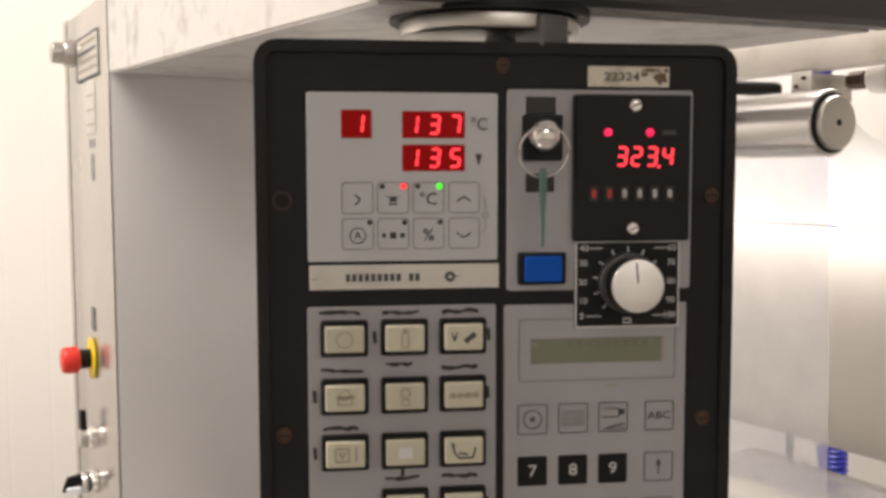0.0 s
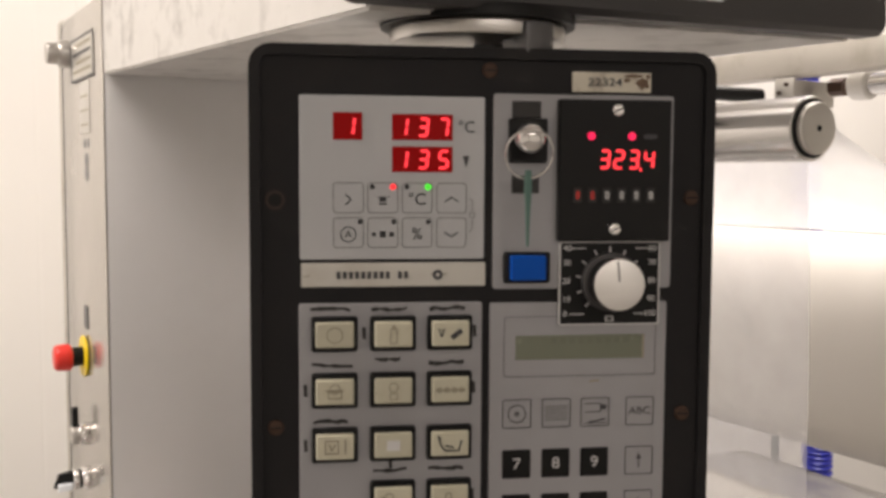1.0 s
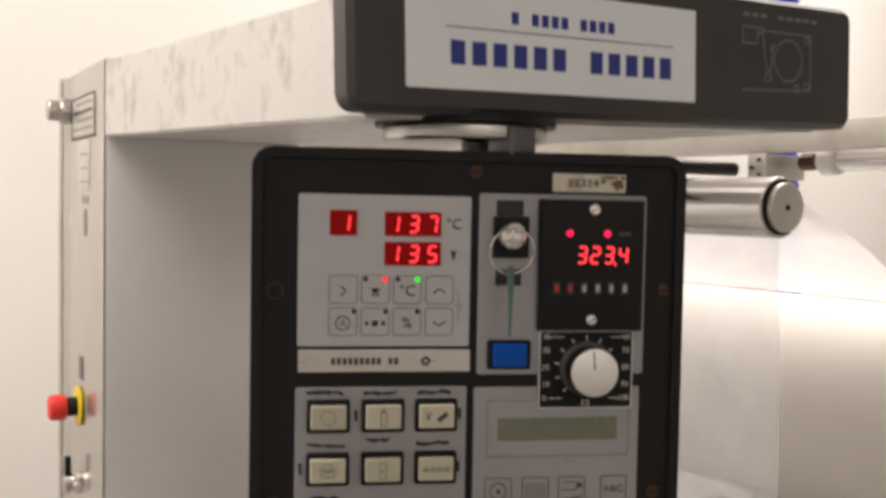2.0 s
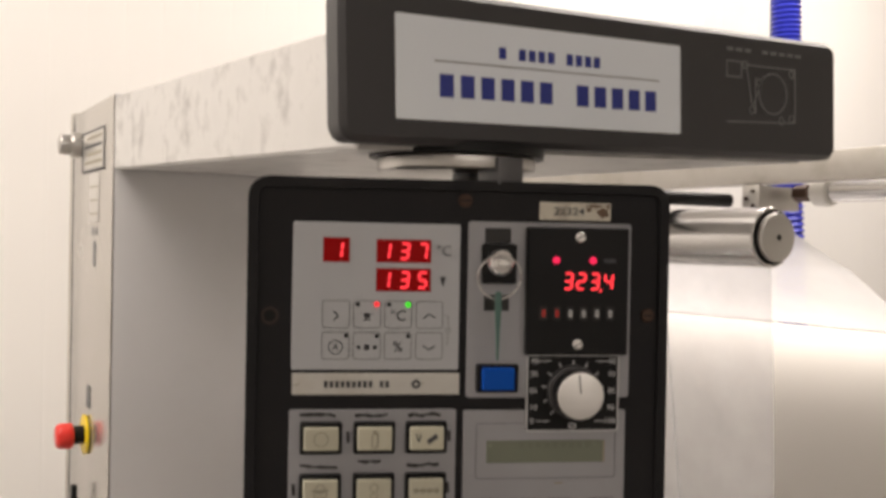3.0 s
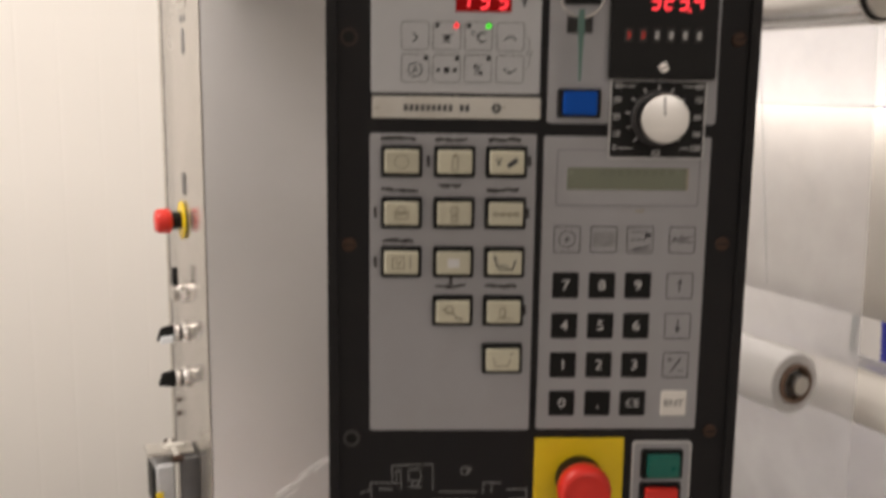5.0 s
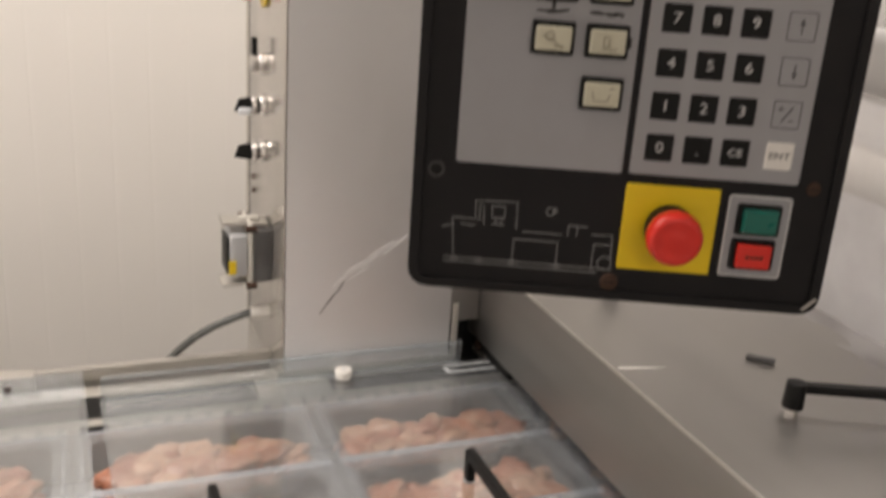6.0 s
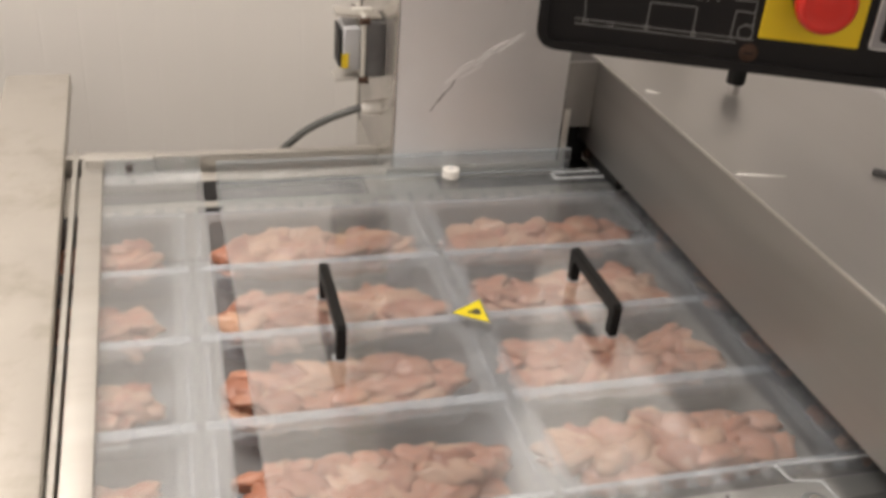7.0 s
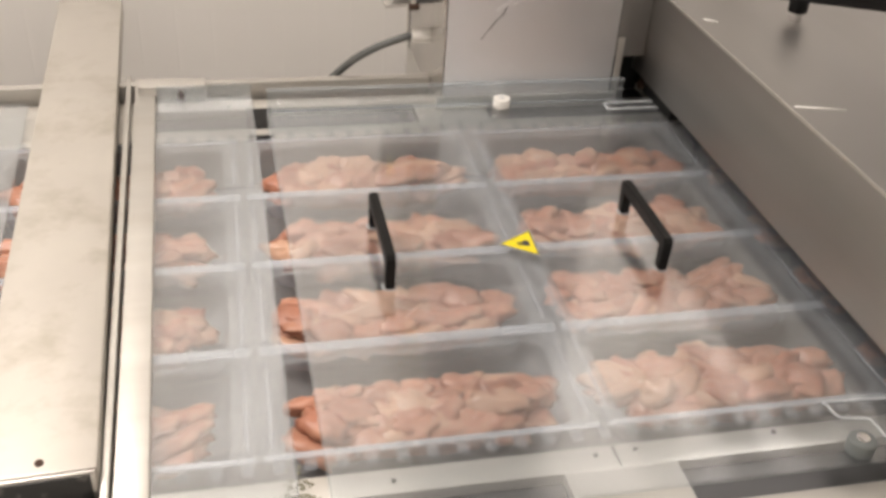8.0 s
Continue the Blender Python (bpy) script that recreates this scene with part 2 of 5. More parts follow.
# ---------------------------------------------------------------- mesh tools
def mesh_of(bm, name, smooth=35):
    bmesh.ops.recalc_face_normals(bm, faces=bm.faces[:])
    me = bpy.data.meshes.new(name)
    bm.to_mesh(me)
    bm.free()
    for f in me.polygons:
        f.use_smooth = True
    me.set_sharp_from_angle(angle=radians(smooth))
    return me


def part(name, bm, material, parent=None, label="", smooth=35):
    ob = new(name, mesh_of(bm, name, smooth))
    ob.data.materials.append(material)
    if parent is not None:
        ob.parent = parent
    if label:
        ob["label"] = label
    return ob


def thing(name, m, label, category, group="", kind=""):
    e = new(name)
    e.empty_display_size = 0.05
    e.matrix_world = m
    return tagged(e, label, category, group, kind)


def B():
    return bmesh.new()


def box(bm, x0, x1, y0, y1, z0, z1, bevel=0.0, seg=2):
    r = bmesh.ops.create_cube(bm, size=1)
    vs = r["verts"]
    for v in vs:
        v.co = Vector((x0 + (x1 - x0) * (v.co.x + 0.5), y0 + (y1 - y0) * (v.co.y + 0.5), z0 + (z1 - z0) * (v.co.z + 0.5)))
    if bevel:
        es = list({e for v in vs for e in v.link_edges})
        bmesh.ops.bevel(bm, geom=es, offset=bevel, segments=seg, affect="EDGES", profile=0.6)
    return bm


AXES = {"x": Matrix.Rotation(radians(90), 4, "Y"), "y": Matrix.Rotation(radians(90), 4, "X"), "z": Matrix.Identity(4)}


def cyl(bm, c, axis, r, length, seg=28, r2=None, bevel=0.0):
    """Cylinder centred at c; r is the radius on the minus side of x and z and on the plus side of y."""
    m = Matrix.Translation(c) @ AXES[axis]
    res = bmesh.ops.create_cone(bm, cap_ends=True, segments=seg, radius1=r, radius2=r if r2 is None else r2, depth=length, matrix=m)
    if bevel:
        fs = {f for v in res["verts"] for f in v.link_faces if len(f.verts) > 4}
        es = list({e for f in fs for e in f.edges})
        bmesh.ops.bevel(bm, geom=es, offset=bevel, segments=3, affect="EDGES", profile=0.5)
    return bm


def ring_points(x0, x1, z0, z1, r, n=5):
    pts = []
    for cx, cz, a in ((x1 - r, z1 - r, 0), (x0 + r, z1 - r, 90), (x0 + r, z0 + r, 180), (x1 - r, z0 + r, 270)):
        for i in range(n):
            t = radians(a + 90 * i / (n - 1))
            pts.append((cx + r * math.cos(t), cz + r * math.sin(t)))
    return pts


def loft(bm, rings, cap=(True, True)):
    """Skin closed rings of 3D points with the same count."""
    vs = [[bm.verts.new(p) for p in ring] for ring in rings]
    k = len(vs[0])
    for a, b in zip(vs, vs[1:]):
        for i in range(k):
            bm.faces.new((a[i], a[(i + 1) % k], b[(i + 1) % k], b[i]))
    if cap[0]:
        bm.faces.new(vs[0])
    if cap[1]:
        bm.faces.new(vs[-1])
    return bm


def plate(bm, u0, u1, v0, v1, front, back=0.002, r=0.002, c=0.0006, n=5):
    """Rounded plate in the x-z plane whose front lies at y = -front, with a chamfered rim."""
    c = min(c, r * 0.8)
    o = ring_points(u0, u1, v0, v1, r, n)
    i = ring_points(u0 + c, u1 - c, v0 + c, v1 - c, max(r - c, 0.0002), n)
    loft(bm, [[(x, -front, z) for x, z in i], [(x, -front + c, z) for x, z in o], [(x, back, z) for x, z in o]])
    return bm


def rim(bm, u0, u1, v0, v1, w, front, back=0.0, r=0.002, n=5):
    """Rounded frame of width w."""
    o = ring_points(u0, u1, v0, v1, r, n)
    i = ring_points(u0 + w, u1 - w, v0 + w, v1 - w, max(r - w, 0.0002), n)
    loft(bm, [[(x, -back, z) for x, z in o], [(x, -front, z) for x, z in o], [(x, -front, z) for x, z in i], [(x, -back, z) for x, z in i]], (False, False))
    return bm


def stroke(bm, a, b, w, front, back=0.0):
    """A printed line from a to b in the x-z plane."""
    a, b = Vector((a[0], 0, a[1])), Vector((b[0], 0, b[1]))
    d = (b - a).normalized()
    s = Vector((-d.z, 0, d.x)) * w / 2
    f, k = Vector((0, -front, 0)), Vector((0, -back, 0))
    q = [a + s, a - s, b - s, b + s]
    loft(bm, [[p + k for p in q], [p + f for p in q]])
    return bm


def circle_line(bm, c, r, w, front, back=0.0, n=20):
    a = [2 * math.pi * i / n for i in range(n)]
    P = lambda rr, y: [(c[0] + rr * math.cos(t), -y, c[1] + rr * math.sin(t)) for t in a]
    loft(bm, [P(r + w / 2, back), P(r + w / 2, front), P(r - w / 2, front), P(r - w / 2, back)], (False, False))
    return bm


def text_mesh(body, size, bold=0.0, shear=0.0):
    cu = bpy.data.curves.new("lettering", "FONT")
    cu.body, cu.size, cu.align_x, cu.align_y, cu.extrude, cu.offset, cu.shear = body, size, "CENTER", "CENTER", 0.0002, bold, shear
    cu.resolution_u = 3
    ob = new("lettering", cu)
    bpy.context.view_layer.update()
    me = bpy.data.meshes.new_from_object(ob.evaluated_get(bpy.context.evaluated_depsgraph_get()))
    bpy.data.objects.remove(ob)
    bpy.data.curves.remove(cu)
    return me


def letters(name, body, u, v, size, front, material, parent, bold=0.0, wide=1.0):
    me = text_mesh(body, size, bold)
    me.transform(Matrix.Translation((u, -front, v)) @ Matrix.Rotation(radians(90), 4, "X") @ Matrix.Diagonal((wide, 1, 1, 1)))
    ob = new(name, me)
    me.materials.clear()
    me.materials.append(material)
    ob.parent = parent
    return ob


SEGMENTS = {"0": "abcdef", "1": "bc", "2": "abged", "3": "abgcd", "4": "fgbc", "5": "afgcd", "6": "afgedc", "7": "abc", "8": "abcdefg", "9": "abcdfg"}


def seven(bm, digit, u, v, h, front, slant=0.12):
    w, t = h * 0.50, h * 0.15
    lines = {"a": ((-w / 2, h / 2), (w / 2, h / 2)), "b": ((w / 2, h / 2), (w / 2, 0)), "c": ((w / 2, 0), (w / 2, -h / 2)), "d": ((-w / 2, -h / 2), (w / 2, -h / 2)),
             "e": ((-w / 2, 0), (-w / 2, -h / 2)), "f": ((-w / 2, h / 2), (-w / 2, 0)), "g": ((-w / 2, 0), (w / 2, 0))}
    for s in SEGMENTS[digit]:
        (a, b), (c, d) = lines[s]
        k = 0.08
        a2, b2, c2, d2 = a + (c - a) * k, b + (d - b) * k, c - (c - a) * k, d - (d - b) * k
        stroke(bm, (u + a2 + b2 * slant, v + b2), (u + c2 + d2 * slant, v + d2), t, front, front - 0.0004)
    return bm


def tube(name, pts, r, material, parent=None, label="", seg=10, ribs=0):
    """A round cable through points, smoothed."""
    P = [Vector(p) for p in pts]
    line = []
    for i in range(len(P) - 1):
        a, b, c, d = P[max(i - 1, 0)], P[i], P[i + 1], P[min(i + 2, len(P) - 1)]
        for k in range(12):
            t = k / 12
            line.append(0.5 * ((2 * b) + (c - a) * t + (2 * a - 5 * b + 4 * c - d) * t * t + (3 * b - a - 3 * c + d) * t ** 3))
    line.append(P[-1])
    if ribs:
        fine = []
        total = sum((b - a).length for a, b in zip(line, line[1:]))
        m = max(int(total / ribs), 2)
        for i in range(m * 4 + 1):
            s = i / (m * 4) * (len(line) - 1)
            k = min(int(s), len(line) - 2)
            fine.append(line[k].lerp(line[k + 1], s - k))
        line = fine
    rings = []
    for i, p in enumerate(line):
        d = (line[min(i + 1, len(line) - 1)] - line[max(i - 1, 0)]).normalized()
        q = d.to_track_quat("Z", "Y")
        rr = r * (1 + 0.09 * math.cos(i * math.pi / 2)) if ribs else r
        rings.append([p + q @ Vector((rr * math.cos(2 * math.pi * j / seg), rr * math.sin(2 * math.pi * j / seg), 0)) for j in range(seg)])
    bm = B()
    loft(bm, rings)
    return part(name, bm, material, parent, label)


def structure(name, bm, material, label="", smooth=35):
    ob = part(name, bm, material, None, "", smooth)
    return tagged(ob, label, "", "", "structure")


# ---------------------------------------------------------------- room
bm = box(B(), -3.2, 3.6, -5.2, 1.42, -0.1, 0.0)
structure("floor", bm, FLOOR, "grey resin floor of a food plant")
bm = box(B(), -3.2, 3.6, -5.2, 1.42, 3.0, 3.1)
structure("ceiling", bm, CEIL, "white ceiling of a food plant")

# back wall of ribbed cold-room panels: a shallow groove every 66 mm
WY = 1.22
bm = B()
prof = [(-3.2, WY)]
x = -3.2 + 0.066
while x < 3.55:
    prof += [(x - 0.003, WY), (x - 0.0015, WY + 0.0003), (x + 0.0015, WY + 0.0003), (x + 0.003, WY)]
    x += 0.066
prof += [(3.6, WY), (3.6, WY + 0.1), (-3.2, WY + 0.1)]
loft(bm, [[(a, b, 0.0) for a, b in prof], [(a, b, 3.0) for a, b in prof]])
structure("wall_north", bm, WALL, "white ribbed cold-room wall panels", 3)
structure("wall_south", box(B(), -3.2, 3.6, -5.3, -5.2, 0, 3.0), WALL, "white painted wall")
structure("wall_west", box(B(), -3.3, -3.2, -5.2, 1.42, 0, 3.0), WALL, "white painted wall")
structure("wall_east", box(B(), 3.6, 3.7, -5.2, 1.42, 0, 3.0), WALL, "white painted wall")

# ---------------------------------------------------------------- machine bed
def cut_rail(name, y0, y1, slots, s0, s1, x0, x1, parent, z1=0.873):
    """A long flat rail with slots; each slot is a lower plate between two strips."""
    bm = B()
    box(bm, x0, x1, y0, s0, 0.80, z1, 0.0012)
    box(bm, x0, x1, s1, y1, 0.80, z1, 0.0012)
    edge = x0
    for a, b in slots:
        if a > edge:
            box(bm, edge, a, s0, s1, 0.80, z1 - 0.0006)
        edge = b
    if edge < x1:
        box(bm, edge, x1, s0, s1, 0.80, z1 - 0.0006)
    rail = part(name, bm, STEELX, parent, "worn steel side rail with long slots")
    for a, b in slots:
        part("slot_plate", box(B(), a, b, s0, s1, 0.79, z1 - 0.012), SLOT, rail)
    return rail


bed = thing("machine_bed", pose(0, 0, 0), "steel bed of a tray packing machine with slotted rails", "packing machine")
far_rail = cut_rail("far_rail", 0.594, 0.705, [(-0.95, -0.62), (-0.385, -0.009), (0.094, 0.60)], 0.622, 0.682, -1.6, 1.9, bed)
near_rail = cut_rail("near_rail", -0.13, -0.013, [(-0.95, -0.60), (-0.36, -0.005), (0.098, 0.60)], -0.088, -0.040, -1.6, 1.9, bed)
for yy in (0.595, -0.039):
    part("rail_joint", box(B(), 0.0455, 0.0475, yy, yy + 0.024, 0.870, 0.8734), DARK, bed)
for px, py in ((0.028, -0.024), (0.066, -0.022), (0.20, -0.020), (-0.15, -0.027), (0.02, 0.607), (0.075, 0.606), (-0.27, 0.690), (-0.33, 0.690)):
    part("rail_screw", cyl(B(), (px, py, 0.8735), "z", 0.0022, 0.002, 10), DARK, bed)
part("far_ledge", box(B(), -1.6, 1.9, 0.7055, 0.728, 0.76, 0.866, 0.002), STEELX, bed, "narrow steel ledge behind the rail")
part("high_ledge", box(B(), -1.6, 0.026, 0.7435, 0.758, 0.76, 0.886, 0.002), STEELX, bed, "raised steel strip behind the rail")
part("column_shelf", box(B(), 0.034, 0.42, 0.7285, 0.975, 0.76, 0.858, 0.003), STEELX, bed)
part("near_skirt", box(B(), -1.6, 1.9, -0.16, -0.131, 0.35, 0.868, 0.003), STEEL, bed)
part("far_skirt", box(B(), -1.6, 1.9, 0.7055, 0.728, 0.30, 0.759, 0.002), STEEL, bed)
part("bed_plate", box(B(), -1.6, 1.9, -0.012, 0.593, 0.785, 0.797), BEDGREY, bed, "dull grey plate under the trays")
part("lower_frame", box(B(), -1.58, 1.88, -0.12, 0.70, 0.30, 0.775, 0.004), DARK, bed)
for lx in (-1.4, 0.2, 1.7):
    for ly in (-0.08, 0.62):
        bm = box(B(), lx - 0.03, lx + 0.03, ly - 0.03, ly + 0.03, 0.03, 0.31, 0.003)
        cyl(bm, (lx, ly, 0.015), "z", 0.045, 0.03, 20)
        part("leg", bm, STEEL, bed)
# Black plates at rail level; the recess's shade is put into their colour.
for y0, y1 in ((0.6225, 0.6815), (0.5935, 0.6010)):
    part("slot_shadow_plate", box(B(), -0.246, -0.212, y0, y1, 0.868, 0.8738), BLACKP, bed, "black plate drawn for the shaded recess of the rail")
rng = random.Random(23)
bm = B()
for k in range(46):
    r = rng.uniform(0.0008, 0.0026)
    bmesh.ops.create_icosphere(bm, subdivisions=1, radius=r, matrix=pose(-0.226 + rng.gauss(0, 0.007), -0.030 + rng.gauss(0, 0.012), 0.8734) @ Matrix.Diagonal((rng.uniform(0.8, 1.6), 1, 0.5, 1)))
tagged(part("food_residue", bm, RESIDUE, bed, "grey-green food residue on the rail"), kind="stuff")
# left guide: two strips beside the cross beam
guide = part("guide_strip", box(B(), -0.028, 0.0, -0.04, 0.77, 0.0, 0.012, 0.0015), STEELX, bed, "worn steel guide strip")
guide.matrix_local = pose(-0.3455, 0.003, 0.872, 0, 0, 1.9)
guide = part("guide_strip", box(B(), -0.0065, 0.0, -0.05, 0.77, 0.0, 0.016, 0.0012), STEELX, bed)
guide.matrix_local = pose(-0.3760, 0.003, 0.872, 0, 0, 2.1)
part("hinge_block", box(B(), -0.392, -0.300, 0.712, 0.742, 0.8735, 0.897, 0.003), STEELX, bed)
part("hinge_pin", cyl(B(), (-0.334, 0.709, 0.886), "y", 0.005, 0.012, 14), RUST, bed)

# ---------------------------------------------------------------- trays and chicken
TX, TY, TZ = 0.307, 0.1452, 0.869
X_START, Y_START = -0.257, 0.012


def tray_meshes():
    """The flat rim and the pocket of one tray."""
    hx, hy = TX / 2, TY / 2
    flat = [(hx - 0.0006, hy - 0.0004, 0.0008, -0.0006), (hx - 0.0006, hy - 0.0004, 0.0008, 0.0), (hx - 0.015, hy - 0.0085, 0.016, 0.0), (hx - 0.0165, hy - 0.0095, 0.016, -0.003), (hx - 0.023, hy - 0.0140, 0.014, -0.0045)]
    deep = [(hx - 0.023, hy - 0.0140, 0.014, -0.0045), (hx - 0.0245, hy - 0.0150, 0.014, -0.008),
            (hx - 0.029, hy - 0.0195, 0.018, -0.046), (hx - 0.036, hy - 0.026, 0.016, -0.052)]
    out = []
    for spec, cap in ((flat, (False, False)), (deep, (False, True))):
        bm = B()
        loft(bm, [[(x, y, z) for x, y in ring_points(-p, p, -q, q, r, 7)] for p, q, r, z in spec], cap)
        out.append(mesh_of(bm, "tray_mesh", 50))
    bm = box(B(), -hx + 0.004, hx - 0.004, -0.0028, 0.0028, 0.0006, 0.0026, 0.0008)
    out.append(mesh_of(bm, "tray_mesh", 50))
    bm = box(B(), -0.0012, 0.0012, -hy + 0.016, hy - 0.016, -0.0002, 0.0014, 0.0005, 1)
    out.append(mesh_of(bm, "tray_mesh", 50))
    return out


def piece_mesh(seed):
    rng = random.Random(seed)
    bm = B()
    bmesh.ops.create_icosphere(bm, subdivisions=3, radius=1.0)
    off = Vector((rng.uniform(-50, 50), rng.uniform(-50, 50), rng.uniform(-50, 50)))
    sx, sy, sz = rng.uniform(0.022, 0.038), rng.uniform(0.014, 0.021), rng.uniform(0.0115, 0.0155)
    for v in bm.verts:
        p = v.co.copy()
        f = 1 + 0.42 * noise.noise(p * 1.1 + off) + 0.26 * noise.noise(p * 2.6 + off) + 0.10 * noise.noise(p * 6 + off)
        fold = 1 - 0.20 * math.exp(-((p.x * rng.uniform(0.99, 1.01) + 0.5 * p.y - 0.2 + 0.4 * noise.noise(p * 1.5 - off)) / 0.16) ** 2)
        v.co = Vector((p.x * sx, p.y * sy, p.z * sz)) * f * fold
    return mesh_of(bm, "chicken_piece", 180)


def mass_mesh():
    """The packed mass of meat under the top pieces."""
    bm = B()
    bmesh.ops.create_icosphere(bm, subdivisions=5, radius=1.0)
    for v in bm.verts:
        p = v.co.copy()
        q = Vector([math.copysign(abs(c) ** 0.62, c) for c in p])
        f = 1 + 0.10 * noise.noise(Vector((q.x * 4.5, q.y * 2.2, 3))) + 0.05 * noise.noise(Vector((q.x * 11, q.y * 5, 8)))
        v.co = Vector((q.x * 0.102 * f, q.y * 0.037 * f, q.z * 0.0165 * (f + 0.35 * noise.noise(Vector((q.x * 7, q.y * 3, 1))))))
    return mesh_of(bm, "packed_meat", 180)


mass = mass_mesh()
mass.materials.append(MEAT)
rim_mesh, shell, fold, ridge = tray_meshes()
ridge.materials.append(RIMFILM)
fold.materials.append(STREAK)
rim_mesh.materials.append(RIMFILM)
shell.materials.append(TRAYFILM)
pieces = [piece_mesh(40 + i) for i in range(12)]
for i, me in enumerate(pieces):
    me.materials.append(MEATRED if i in (3, 8) else MEATPALE if i in (1, 6, 10) else MEAT)
rng = random.Random(7)
for col in range(-2, 2 + 1):
    for lane in range(4):
        cx, cy = X_START + (col + 0.5) * TX, Y_START + (lane + 0.5) * TY
        tray = thing("food_tray", pose(cx, cy, TZ), "clear thermoformed plastic tray in the packing web", "food tray", "trays in the packing web")
        for name, me in (("tray_rim", rim_mesh), ("tray_shell", shell)):
            ob = new(name, me)
            ob.parent = tray
            ob.visible_shadow = False
        for sx in (-1, 1):
            ob = new("end_ridge", ridge)
            ob.parent = tray
            ob.matrix_local = pose(sx * (TX / 2 - 0.0105), 0, 0)
            ob.visible_shadow = False
        # Milky strip on each long side, drawn as the flange's bright reflection.
        for sy in (-1, 1):
            ob = new("lane_streak", fold)
            ob.parent = tray
            ob.matrix_local = pose(0, sy * (TY / 2 - 0.0034), 0)
            ob.visible_shadow = False
        heap = thing("chicken_portion", pose(cx, cy, TZ - 0.050), "raw pink chicken pieces heaped in a clear tray", "raw chicken", "chicken in the trays")
        if col >= -1:
            ob = new("packed_meat", mass)
            ob.parent = heap
            ob.matrix_local = pose(0.0, -0.008, 0.0175, 0, 0, 180 * (lane % 2)) @ Matrix.Diagonal((1.0 if col != -1 else 0.9, 1, 1, 1))
        lo = -0.112
        hi = 0.112 if col != -1 else 0.096
        count = 60 if col >= -1 else 12
        for k in range(count):
            layer = k / count
            me = pieces[rng.randrange(12)]
            px = lo + (hi - lo) * ((k * 0.618 + rng.uniform(-0.05, 0.05)) % 1.0)
            py = -0.003 + rng.uniform(-0.033, 0.033) * (1.0 - 0.15 * layer)
            pz = 0.014 + 0.020 * layer + rng.uniform(-0.002, 0.004)
            ob = new("chicken_piece", me)
            ob.parent = heap
            ob.matrix_local = pose(px, py, pz, rng.uniform(-14, 14), rng.uniform(-12, 12), rng.uniform(-45, 45)) @ Matrix.Diagonal((*(rng.uniform(0.80, 1.15) * v for v in (0.92, 0.92, 0.80)), 1))

bm = box(B(), -0.0055, 0.0055, -0.006, 0.006, 0.0, 0.004, 0.0015)
clip_mesh = mesh_of(bm, "film_clip")
clip_mesh.materials.append(TRAYFILM)
for i in range(34):
    for yy in (0.0035, 0.5985):
        ob = new("film_clip", clip_mesh)
        ob.parent = bed
        ob.matrix_local = pose(-0.53 + 0.0262 * i, yy, 0.8694)

# ---------------------------------------------------------------- clear covers
ZC = 0.8795


def handle(parent, x, y0, y1):
    """Square-section black bow handle along y."""
    w, t, h = 0.0105, 0.012, 0.042
    bm = B()
    z0, z1 = ZC + 0.0035, ZC + 0.0035 + h
    side = [(y0 - 0.006, z0), (y0 - 0.008, z1 - 0.004), (y0 - 0.004, z1), (y1 + 0.004, z1), (y1 + 0.008, z1 - 0.004), (y1 + 0.006, z0), (y1 - 0.006, z0), (y1 - 0.004, z1 - t), (y0 + 0.004, z1 - t), (y0 + 0.006, z0)]
    loft(bm, [[(x - w / 2, a, b) for a, b in side], [(x + w / 2, a, b) for a, b in side]])
    es = [e for e in bm.edges if abs(e.verts[0].co.x - e.verts[1].co.x) < 1e-6]
    bmesh.ops.bevel(bm, geom=es, offset=0.0012, segments=2, affect="EDGES")
    hd = part("handle", bm, BLACKP, parent, "black plastic bow handle")
    for yy in (y0, y1):
        part("foot_washer", cyl(B(), (x, yy, ZC + 0.0036), "z", 0.0085, 0.001, 16), ACRYLIC_EDGE, hd)
    return hd


cover = thing("safety_cover", pose(0, 0, 0), "clear hazy acrylic safety cover with two black handles", "machine cover")


def slab(quad, z0, z1):
    """A flat slab over a four-cornered plan."""
    return loft(B(), [[(x, y, z0) for x, y in quad], [(x, y, z1) for x, y in quad]])


sheet = part("cover_sheet", slab([(-0.202, -0.075), (0.62, -0.075), (0.62, 0.652), (-0.2185, 0.652)], ZC, ZC + 0.004), ACRYLIC, cover, "clear hazy acrylic sheet")
sheet.visible_shadow = False
lip = part("back_lip", box(B(), -0.218, 0.30, 0.6525, 0.656, ZC, ZC + 0.0338, 0.0008), ACRYLIC, cover)
lip.visible_shadow = False
e = part("sheet_edge", slab([(-0.2032, -0.075), (-0.2022, -0.075), (-0.2187, 0.652), (-0.2197, 0.652)], ZC - 0.0003, ZC + 0.0043), SOFT_EDGE, cover)
e.visible_shadow = False
for a in ((-0.218, 0.30, 0.6515, 0.6565, ZC + 0.034, ZC + 0.0365), (-0.218, 0.30, 0.648, 0.6515, ZC + 0.0042, ZC + 0.0056)):
    e = part("sheet_edge", box(B(), *a), SOFT_EDGE, cover)
    e.visible_shadow = False
handle(cover, -0.114, 0.230, 0.348)
handle(cover, 0.189, 0.228, 0.346)
